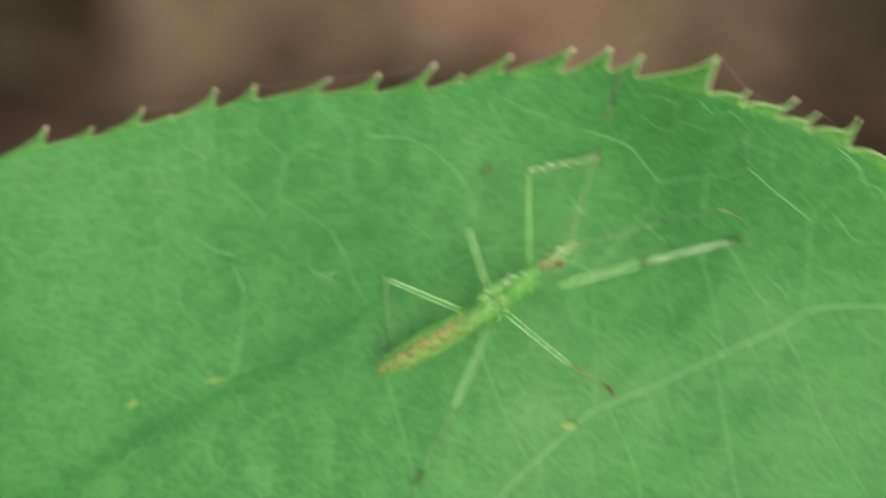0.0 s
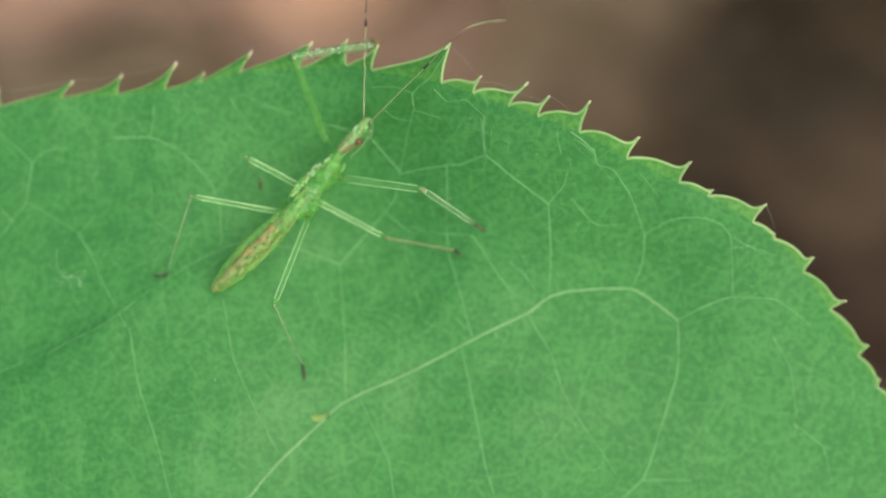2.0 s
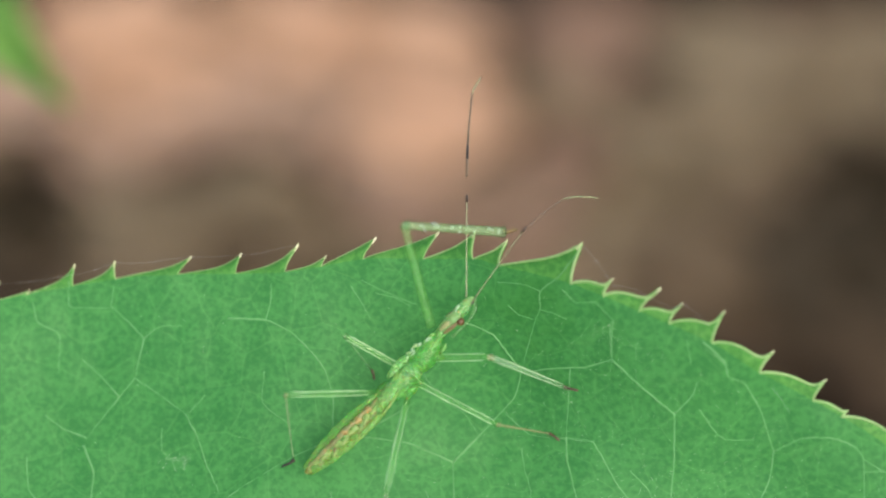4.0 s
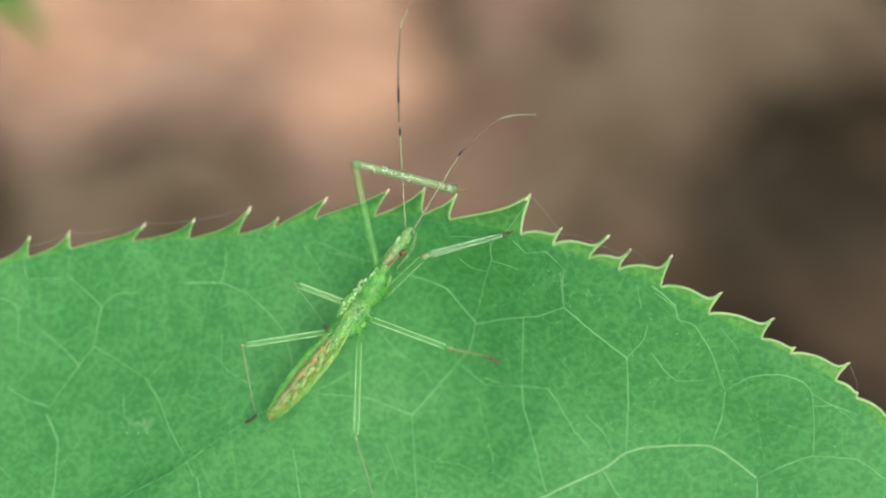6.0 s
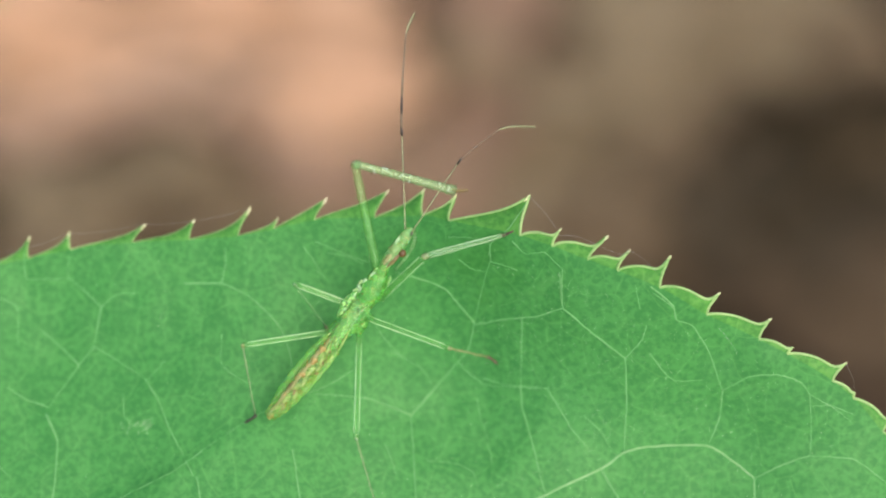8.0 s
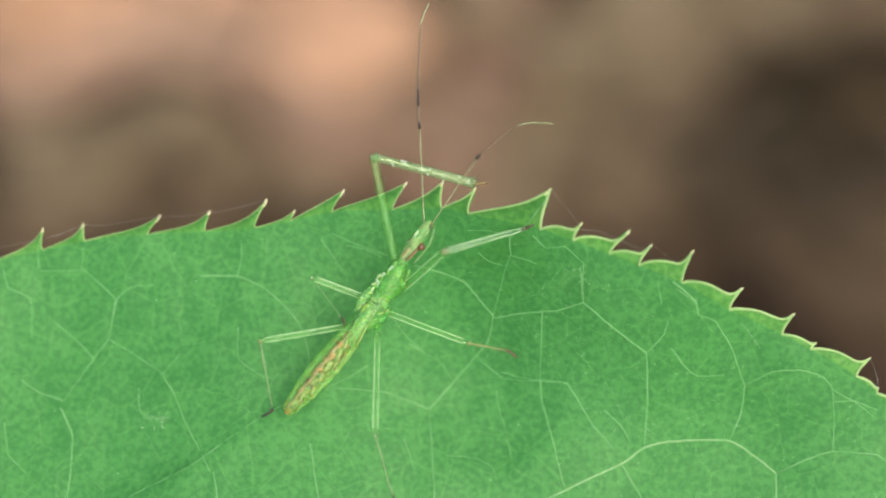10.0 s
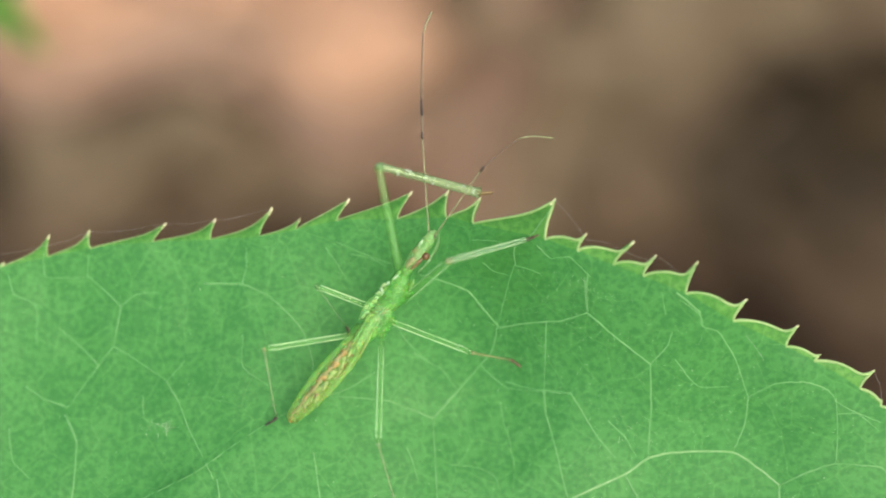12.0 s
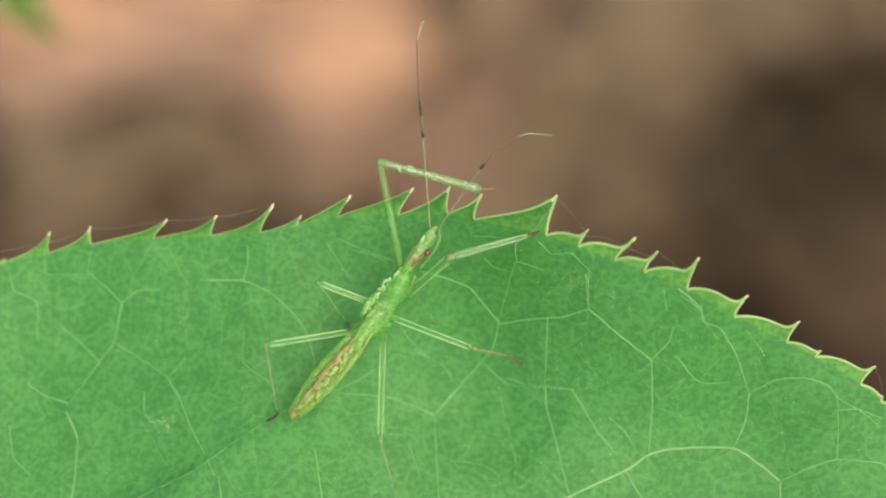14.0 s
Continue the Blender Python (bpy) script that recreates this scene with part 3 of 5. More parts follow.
def serrate_leaf():
    line, far = margin_curve()
    total = far[-1]

    def along(s):
        return np.array([np.interp(s, far, line[:, 0]), np.interp(s, far, line[:, 1])])

    rng = random.Random(11)
    teeth, s = [], 60.0
    while s < 1350:
        teeth.append((s, rng.uniform(18, 42), rng.uniform(4, 18)))
        s += rng.uniform(55, 110)
    teeth += TEETH
    s = 3735.0
    while s < 4680:
        teeth.append((s, rng.uniform(14, 34), rng.uniform(-8, 6)))
        s += rng.uniform(60, 110)
    while s < total - 60:
        teeth.append((s, rng.uniform(18, 42), -rng.uniform(4, 18)))
        s += rng.uniform(60, 120)
    teeth.append((total, 0.5, 0))
    inner, outer, tips = [], [], []
    last = 0.0
    for s, height, lean in teeth:
        a, b = along(s - 3), along(s + 3)
        tang = (b - a) / np.hypot(*(b - a))
        out = np.array([tang[1], -tang[0]])
        tip = along(s) + out * height + tang * lean
        span = s - last
        power, crook, share = (1.1, 5.0, 0.36) if s < 2230 else (0.95, 3.4, 0.56) if s < 2600 else (0.9, 4.5, 0.62) if s < 2660 else (0.55, 11.0, 0.40)
        root = min(14.0, 0.2 * span)      # breadth of the tooth's root
        for k in range(16):
            w = k / 16
            base = along(last + span * w)
            swell = (1.0 if s < 2660 else 8.5) * math.sin(math.pi * w) * min(1, span / 90)
            edge = base + out * (height * (share * w ** power + (1 - share) * w ** crook) + swell) + tang * (lean * w ** 2.6)
            inner.append(along(last + (span - root) * w))
            outer.append(edge)
        for k in range(5):
            w = k / 5
            bend = tip + (along(s) - tip) * (1 - (1 - w) ** 1.5)
            inner.append(along(s - root + root * w))
            outer.append(bend - tang * (min(4.0, height * 0.10) * math.sin(math.pi * w)))
        if height > 4:
            back = outer[-6] - outer[-7]
            tips.append((tip, back / max(np.hypot(*back), 1e-6) + 0.8 * out, height))
        last = s
    count = len(inner)
    centre = np.array([420.0, 1480.0])
    steps = [0.0, 0.004, 0.01, 0.02, 0.035] + [0.035 + 0.965 * (k / 62) ** 1.0 for k in range(1, 62)]
    bm = bmesh.new()
    rings = [[bm.verts.new(spot(*p)) for p in outer]]
    for st in steps:
        rings.append([bm.verts.new(spot(*(p + (centre - p) * st))) for p in inner])
    for a, b in zip(rings, rings[1:]):
        for k in range(count):
            bm.faces.new((a[k], b[k], b[(k + 1) % count], a[(k + 1) % count]))
    mid = bm.verts.new(spot(*centre))
    for k in range(count):
        bm.faces.new((rings[-1][k], mid, rings[-1][(k + 1) % count]))
    bm.faces.ensure_lookup_table()
    leaf = new("serrate_leaf")
    leaf.matrix_basis = BLADE
    tagged(leaf, "green serrated leaf with a pale toothed margin, on a twig", "leaf")
    for f in bm.faces[:count]:
        f.material_index = 1
    blade = part("blade", bm, LEAF, leaf)
    blade.data.materials.append(TOOTH)
    so = blade.modifiers.new("thickness", "SOLIDIFY")
    so.thickness, so.offset = 0.0001, -1
    rim = bmesh.new()
    lift = [spot(*p) + Vector((0, 0, -0.00003)) for p in outer]
    tube(rim, lift + [lift[0]], [0.000032 + 0.000021 * min(1.0, max(0.0, (p[0] - 700) / 300)) for p in outer] + [0.00003], 6)
    part("rim", rim, RIM, leaf, "pale yellow-green leaf rim")
    for n, (tip, way, height) in enumerate(tips):
        d = way / np.hypot(*way)
        size = min(1.0, 0.5 + height / 90)
        bm = bmesh.new()
        pts = [spot(*(tip - d * 14 * size)), spot(*(tip - d * 8 * size)), spot(*(tip - d * 2.0)), spot(*(tip + d * 3))]
        tube(bm, [q + Vector((0, 0, -0.00003)) for q in pts], [0.00002, 0.000034 * size, 0.000048 * size, 0.000015], 7)
        part("tooth_tip", bm, TIP, leaf, "cream-coloured gland tip")
    return leaf


leaf = serrate_leaf()


def vein(pts, wide, mat=None):
    """A vein along the blade, half sunk in it; wide is its breadth in millimetres."""
    rng = random.Random(int(pts[0][0] * 7 + pts[-1][1]))
    line = []
    for curved, k in zip(smooth_line(pts, 7), range(7 * len(pts))):
        a, b = np.array(pts[k // 7], float), np.array(pts[min(k // 7 + 1, len(pts) - 1)], float)
        straight = a + (b - a) * (k % 7) / 7
        line.append(0.45 * curved + 0.55 * straight + np.array([rng.uniform(-0.7, 0.7), rng.uniform(-0.7, 0.7)]))
    n = len(line)
    sunk = 0.004 if pts[0][0] + pts[-1][0] < 1150 else 0.0   # less raised on this half of the blade
    bm = bmesh.new()
    tube(bm, [spot(p[0], p[1], 0.009 - sunk) for p in line], [wide * 0.31 * MM * (1.05 - (0.25 if wide > 0.1 else 0.5) * k / n) for k in range(n)], 8, 0.4)
    return part("vein", bm, mat or FAINT_VEIN, leaf)


# midrib and the two side veins in view, then the net between them
vein([(-1240, 1425), (-500, 1460), (400, 1500), (1300, 1560), (1940, 1635)], 0.7, VEIN)
vein([(300, 1500), (564, 1205), (651, 1108), (770, 1000), (886, 950), (1013, 888), (1110, 843), (1152, 815), (1195, 804), (1302, 803), (1345, 830), (1386, 862)], 0.115, VEIN)
vein([(-420, 1450), (-250, 1250), (-77, 1093), (121, 937), (244, 890), (349, 838), (414, 792), (488, 745), (563, 709)], 0.075)
vein([(1386, 862), (1440, 838), (1486, 825), (1567, 832), (1630, 880)], 0.10)
vein([(1386, 862), (1382, 960), (1348, 1066), (1317, 1150), (1233, 1230), (1000, 1540)], 0.11)
vein([(1317, 1154), (1403, 1157)], 0.08)
vein([(563, 709), (620, 690), (700, 640)], 0.07)
vein([(117, 735), (137, 782), (132, 860), (118, 935)], 0.11)
vein([(122, 722), (82, 708), (46, 685)], 0.09)
vein([(776, 998), (778, 880), (771, 742)], 0.10)
vein([(771, 742), (690, 712), (600, 703)], 0.09)
vein([(771, 742), (838, 668), (875, 625), (886, 578)], 0.10)
vein([(886, 578), (858, 545), (835, 518), (800, 503), (747, 487)], 0.11)
vein([(886, 582), (940, 574), (1000, 570), (1046, 556)], 0.10)
vein([(1046, 556), (1099, 602), (1157, 647)], 0.11)
vein([(1157, 647), (1158, 730), (1152, 815)], 0.10)
vein([(1157, 647), (1188, 615), (1196, 590)], 0.07)
vein([(1205, 520), (1245, 555), (1250, 580), (1279, 590), (1306, 634), (1331, 706)], 0.10)
vein([(1331, 706), (1324, 755), (1304, 803)], 0.09)
vein([(1331, 706), (1377, 683), (1430, 679), (1470, 692), (1487, 715), (1489, 780), (1486, 825)], 0.09)
vein([(1487, 715), (1516, 731), (1567, 752)], 0.06)
vein([(1110, 843), (1150, 912), (1180, 1003), (1267, 1142)], 0.10)
vein([(990, 900), (1014, 1030), (1036, 1150), (1070, 1229)], 0.09)
vein([(801, 990), (850, 1100), (867, 1211)], 0.09)
vein([(559, 802), (575, 912), (613, 1008), (652, 1087)], 0.09)
vein([(968, 692), (972, 738), (988, 795), (1010, 885)], 0.09)
vein([(973, 570), (970, 630), (968, 692)], 0.06)
vein([(900, 678), (940, 690), (1015, 698)], 0.06)
vein([(1015, 698), (1036, 731), (1060, 772), (1094, 812)], 0.07)
vein([(1082, 748), (1112, 777), (1132, 812)], 0.06)
vein([(1201, 638), (1225, 671), (1246, 688), (1297, 687)], 0.07)
vein([(1185, 559), (1178, 519)], 0.05)
vein([(296, 674), (319, 714), (336, 759), (361, 808), (380, 850)], 0.10)
vein([(387, 850), (400, 952), (435, 1075), (460, 1196)], 0.08)
vein([(80, 445), (83, 491), (160, 491)], 0.07)
vein([(160, 491), (190, 516), (217, 543)], 0.09)
vein([(217, 543), (210, 580), (203, 614)], 0.08)
vein([(217, 543), (245, 521), (282, 519)], 0.07)
vein([(203, 614), (177, 648), (122, 722)], 0.07)
vein([(177, 648), (140, 610), (108, 582)], 0.08)
vein([(203, 614), (242, 637), (296, 674)], 0.07)
vein([(365, 503), (433, 504), (480, 526), (520, 562), (541, 590), (557, 640), (557, 708)], 0.09)
vein([(433, 504), (440, 470), (439, 440)], 0.06)
vein([(17, 488), (26, 520), (66, 541), (67, 610)], 0.08)
vein([(157, 491), (160, 450)], 0.06)
vein([(433, 594), (433, 651), (479, 685)], 0.06)
vein([(17, 759), (23, 816), (54, 850)], 0.06)
vein([(983, 368), (951, 413), (917, 440), (917, 470), (908, 493), (896, 540), (886, 580)], 0.06)
vein([(917, 472), (940, 478), (966, 488)], 0.05)
vein([(957, 436), (980, 459), (1015, 457), (1035, 476), (1052, 493)], 0.06)
vein([(860, 466), (879, 482), (906, 489)], 0.05)
vein([(842, 426), (868, 427), (890, 430), (917, 440)], 0.05)
vein([(1041, 493), (1044, 546), (1047, 561)], 0.05)
vein([(581, 440), (600, 466), (618, 496)], 0.06)
vein([(624, 450), (660, 458), (688, 472)], 0.05)
vein([(735, 626), (759, 639), (789, 658), (812, 690)], 0.05)
vein([(1209, 533), (1228, 545), (1246, 561), (1252, 583)], 0.06)
vein([(1486, 736), (1526, 736), (1562, 765)], 0.05)
vein([(860, 655), (905, 690), (968, 695), (1015, 700)], 0.05)
vein([(890, 715), (896, 750), (905, 775), (915, 830)], 0.05)
vein([(725, 795), (735, 820), (743, 850)], 0.05)
vein([(800, 825), (850, 830), (880, 845), (890, 870)], 0.05)
vein([(330, 640), (300, 674)], 0.05)
vein([(255, 700), (258, 740), (280, 760)], 0.05)
vein([(1046, 488), (1045, 520), (1046, 556)], 0.06)
vein([(600, 430), (660, 455), (700, 470)], 0.05)
vein([(1595, 1059), (1646, 1103), (1660, 1167)], 0.07)
vein([(1560, 900), (1590, 960), (1600, 1050)], 0.06)
vein([(700, 560), (720, 600), (760, 640)], 0.05)

# ---- petiole, twig and the neighbouring leaf, beyond the picture ----
def twig():
    bm = bmesh.new()
    base = BLADE @ spot(-1250, 1420, -0.3)
    tube(bm, smooth_line([base, base + Vector((-0.012, -0.003, -0.004)), base + Vector((-0.03, 0.0, -0.02))], 6), [0.0008] * 13, 8)
    part("petiole", bm, STEM, leaf).matrix_parent_inverse = BLADE.inverted()
    bm = bmesh.new()
    fork = base + Vector((-0.03, 0.0, -0.02))
    tube(bm, smooth_line([(fork.x - 0.02, fork.y + 0.02, -0.02), (fork.x - 0.012, fork.y + 0.012, 0.08), fork, fork + Vector((0.004, 0.01, 0.06))], 8), [0.0022 - 0.00004 * k for k in range(25)], 8)
    return tagged(part("twig", bm, STEM), "thin green twig growing from the ground", "twig")


twig()


def neighbour_leaf():
    """A second leaf, its tip hanging into the view, out of focus."""
    bm = bmesh.new()
    rows = []
    for i in range(31):
        t = i / 30
        half = 0.0067 * math.sin(math.pi * min(1.0, t ** 0.75)) ** 0.9 * (1 + 0.05 * math.sin(i * 2.1)) + 0.0001
        rows.append([bm.verts.new((s / 4 * half, -0.062 * t, 0.0025 * (s / 4) ** 2 - 0.005 * t * t)) for s in range(-4, 5)])
    for a, b in zip(rows, rows[1:]):
        for k in range(8):
            bm.faces.new((a[k], b[k], b[k + 1], a[k + 1]))
    ob = new("hanging_leaf")
    tagged(ob, "green leaf tip hanging from above, out of focus", "leaf")
    blade = part("blade", bm, YOUNG_LEAF, ob)
    so = blade.modifiers.new("thickness", "SOLIDIFY")
    so.thickness = 0.0002
    bm = bmesh.new()
    tube(bm, [(0, -0.012, -0.0004), (0, -0.004, -0.0002), (0, 0, 0.0), (-0.004, 0.03, 0.004), (-0.03, 0.05, -0.02)], [0.0002, 0.0004, 0.0006, 0.0007, 0.0008], 6)
    part("petiole", bm, STEM, ob)
    return ob


hanging_leaf = neighbour_leaf()


# ---- small things on the leaf ----
def silk(pts):
    bm = bmesh.new()
    line = smooth_line([tuple(spot(x, y, z)) for x, y, z in pts], 8)
    tube(bm, line, 0.0000035, 5)
    ob = part("silk_thread", bm, SILK)
    ob.matrix_basis = BLADE
    return tagged(ob, "fine white silk thread between leaf teeth", "silk thread", "silk threads")


silk([(989, 356, 0.05), (1015, 385, 0.25), (1038, 416, 0.05)])
silk([(1040, 426, 0.05), (1075, 430, 0.2), (1110, 445, 0.25), (1150, 462, 0.2), (1168, 456, 0.05), (1190, 470, 0.2), (1215, 492, 0.05)])
silk([(-40, 455, 0.05), (20, 448, 0.2), (60, 440, 0.1), (115, 428, 0.15), (160, 410, 0.05)])
silk([(160, 410, 0.05), (200, 411, 0.2), (296, 397, 0.05), (340, 396, 0.2), (384, 390, 0.05)])
silk([(384, 390, 0.05), (410, 388, 0.2), (485, 370, 0.05)])
silk([(1554, 661, 0.05), (1566, 690, 0.1), (1567, 712, 0.05)])
silk([(1326, 595, 0.1), (1340, 612, 0.3), (1357, 636, 0.1)])


def scar(x, y, size, turn):
    bm = bmesh.new()
    blob(bm, (0, 0, 0), (size * 0.8 * MM, size * 0.24 * MM, 0.014 * MM), 0.8, 14, 8)
    ob = part("scar", bm, SCAR, leaf, "yellowish brown blemish in a vein's angle")
    ob.matrix_basis = Matrix.Translation(spot(x, y, 0.0)) @ pose(0, 0, 0, 0, 0, turn)


scar(722, 1026, 0.55, 8)
scar(88, 950, 0.6, 12)
scar(1658, 1235, 0.4, 60)
scar(-66, 992, 0.4, 40)


# scattered dust, and pale flecks painted for sun sparkle, crowded on the right
def specks():
    rng = random.Random(21)
    points, faces = [], []
    for k in range(3000):
        if k < 150:
            x, y = rng.uniform(0, 1540), rng.uniform(480, 1250)
        elif k < 260:
            x, y = rng.gauss(1046, 20), rng.gauss(494, 34)
        elif k < 460:
            x, y = rng.gauss(1060, 60), rng.gauss(520, 50)
        elif k < 2600:
            x, y = rng.gauss(1150, 190), rng.gauss(690, 170)
        elif k < 2940:
            x, y = rng.uniform(0, 1540), rng.uniform(440, 1250)
        else:
            x, y = rng.gauss(286, 15), rng.gauss(757, 8)
        if y < 432 + max(0, x - 900) * 0.45 or not 0 < x < 1540:
            continue
        p = spot(x, y, 0.01)
        r = rng.uniform(0.003, 0.010 if 260 <= k < 2940 else 0.013) * MM * (1.4 if k >= 2940 else 1.0)
        w, at = r * rng.uniform(0.8, 1.8), len(points)
        points += [p + Vector(d) for d in ((w, 0, 0), (0, r, 0), (-w, 0, 0), (0, -r, 0), (0, 0, r * 0.7), (0, 0, -r * 0.7))]
        for n in range(4):
            faces += [(at + n, at + (n + 1) % 4, at + 4), (at + (n + 1) % 4, at + n, at + 5)]
    me = bpy.data.meshes.new("dust_and_glints")
    me.from_pydata(points, [], faces)
    me.materials.append(SPECK)
    ob = new("dust_and_glints", me)
    ob.matrix_basis = BLADE
    return tagged(ob, "pale dust specks and painted sun glints on the leaf", "dust", kind="stuff")


specks()

# ---- the insect ----
GREEN = material("bug_green", (0.10, 0.34, 0.075), (0.29, 0.54, 0.20), 0.22, 2200, 9000, 0.2, spec=0.5, subsurface=0.35, clear=0.6, tint=(0.90, 0.98, 0.87), glint=0.3)
FLANK = material("bug_flank", (0.12, 0.40, 0.065), (0.26, 0.55, 0.14), 0.22, 1800, 9000, 0.15, spec=0.5, subsurface=0.35, clear=0.6, tint=(0.92, 0.99, 0.84), glint=0.3)
BRIGHT = material("bug_bright_green", (0.055, 0.31, 0.040), (0.18, 0.49, 0.11), 0.22, 2200, 9000, 0.3, spec=0.5, subsurface=0.35, clear=0.55, tint=(0.84, 0.97, 0.78), glint=0.3)
HEAD = material("bug_head", (0.15, 0.38, 0.10), (0.33, 0.52, 0.21), 0.22, 1800, 9000, 0.2, spec=0.5, subsurface=0.3, clear=0.56, tint=(0.92, 0.98, 0.88), glint=0.3)
PALE_GREEN = material("bug_pale_green", (0.14, 0.42, 0.09), (0.30, 0.56, 0.19), 0.15, 1500, 7000, 0.15, spec=0.35, subsurface=0.2, clear=0.4, tint=(0.9, 0.97, 0.86))
CREAM = material("bug_cream", (0.197, 0.410, 0.123), (0.377, 0.508, 0.230), 0.3, 2500, 9000, 0.15)
ORANGE = material("bug_orange", (0.27, 0.190, 0.045), (0.41, 0.295, 0.105), 0.35, 3500, 12000, 0.2, clear=0.15)
RIDGE = material("bug_ridge", (0.22, 0.27, 0.085), (0.36, 0.34, 0.15), 0.35, 3500, 12000, 0.2, clear=0.35)
BACK = material("bug_back", (0.10, 0.25, 0.038), (0.28, 0.42, 0.105), 0.25, 3200, 12000, 0.25, spec=0.5, subsurface=0.35, clear=0.58, tint=(0.90, 0.98, 0.78), glint=0.3)
STRAW_FLANK = material("bug_straw", (0.15, 0.40, 0.070), (0.30, 0.52, 0.15), 0.25, 3000, 9000, 0.2, spec=0.5, subsurface=0.3, clear=0.58, tint=(0.94, 0.98, 0.80), glint=0.3)
PAD = material("bug_wing_pad", (0.13, 0.42, 0.085), (0.25, 0.54, 0.17), 0.22, 2500, 9000, 0.15, spec=0.4, subsurface=0.2, clear=0.58, tint=(0.9, 0.97, 0.84), glint=0.25)
RED = material("bug_eye", (0.085, 0.042, 0.015), (0.160, 0.086, 0.034), 0.15, 2500, 9000, 0.1)
# paler than the skin; paints highlights on shins and thorax
SILVER = material("bug_silver", (0.30, 0.54, 0.27), (0.55, 0.74, 0.50), 0.15, 2500, 9000, 0.1, clear=0.25)
# painted highlight for the edges of the glassy legs
GLINT_LINE = material("bug_glint_line", (0.30, 0.60, 0.26), (0.62, 0.82, 0.55), 0.2, 2500, 9000, 0.1, clear=0.1)
MILKY = material("bug_fore_shin", (0.17, 0.40, 0.135), (0.34, 0.54, 0.27), 0.2, 2600, 9000, 0.2, clear=0.74, edge_ior=1.5, tint=(0.92, 0.97, 0.90), glint=0.6)
BEAK = material("bug_beak", (0.15, 0.36, 0.12), (0.30, 0.48, 0.22), 0.2, 1500, 8000, 0.1, clear=0.86, tint=(0.96, 0.98, 0.95))
TAN_SHIN = material("bug_tan_shin", (0.15, 0.23, 0.085), (0.28, 0.33, 0.15), 0.25, 1500, 8000, 0.1, clear=0.2)
BROWN_MARK = material("bug_brown", (0.09, 0.062, 0.018), (0.18, 0.12, 0.042), 0.35, 2500, 9000, 0.15)
OLIVE_MARK = material("bug_olive", (0.10, 0.26, 0.04), (0.26, 0.34, 0.10), 0.3, 3000, 9000, 0.2)
CLEAR = material("bug_leg", (0.15, 0.48, 0.09), (0.29, 0.62, 0.19), 0.15, 1500, 8000, 0.1, clear=0.89, edge_ior=1.4, tint=(0.94, 0.98, 0.91), glint=0.45)
CLEAR_PALE = material("bug_shin", (0.22, 0.46, 0.19), (0.44, 0.62, 0.37), 0.15, 1500, 8000, 0.1, clear=0.86, edge_ior=1.6, tint=(0.95, 0.98, 0.94), glint=0.65)
THIN_SHIN = material("bug_thin_shin", (0.17, 0.32, 0.14), (0.33, 0.47, 0.25), 0.2, 1500, 8000, 0.1, clear=0.35, tint=(0.88, 0.95, 0.86))
FOOT = material("bug_brown_foot", (0.04, 0.028, 0.016), (0.12, 0.075, 0.04), 0.35, 2500, 9000, 0.1)
BLACK = material("bug_foot", (0.012, 0.010, 0.009), (0.05, 0.035, 0.025), 0.4, 2500, 9000, 0.1)
TAN = material("bug_antenna", (0.13, 0.09, 0.055), (0.26, 0.20, 0.13), 0.35, 2500, 9000, 0.1, clear=0.2)
FAINT_TAN = material("bug_antenna_thin", (0.2, 0.16, 0.12), (0.30, 0.25, 0.19), 0.35, 2500, 9000, 0.1, clear=0.81, tint=(0.92, 0.92, 0.9))
PALE_TAN = material("bug_antenna_base", (0.28, 0.33, 0.18), (0.42, 0.46, 0.27), 0.3, 2500, 9000, 0.1, clear=0.58, tint=(0.9, 0.92, 0.85))
U = UNIT


def uneven(x, y, z):
    """A point of the body, in grid units, pushed about a little so that the skin is lumpy."""
    p = Vector((x, y, z))
    k = 1.3 * noise.noise(p / 9.0) + 0.7 * noise.noise(p / 4.0)
    return (p + Vector((k, 0.6 * k, k))) * U


def loft(stations, sides=20, side_wave=0.0):
    """A body of oval sections: (along, half width, half height, centre's height, sideways) in grid units."""
    line = smooth_line(stations, 9)
    bm = bmesh.new()
    rings = []
    for n, (y, w, h, z, x) in enumerate(line):
        w = max(w, 0.5) * (1 + side_wave * math.cos(n * 1.05))
        h = max(h, 0.5)
        rings.append([bm.verts.new(uneven(x + w * math.cos(a), y, z + h * math.sin(a))) for a in [2 * math.pi * k / sides for k in range(sides)]])
    for a, b in zip(rings, rings[1:]):
        for k in range(sides):
            bm.faces.new((a[k], b[k], b[(k + 1) % sides], a[(k + 1) % sides]))
    bm.faces.new(rings[0])
    bm.faces.new(rings[-1][::-1])
    bmesh.ops.recalc_face_normals(bm, faces=bm.faces[:])
    return bm


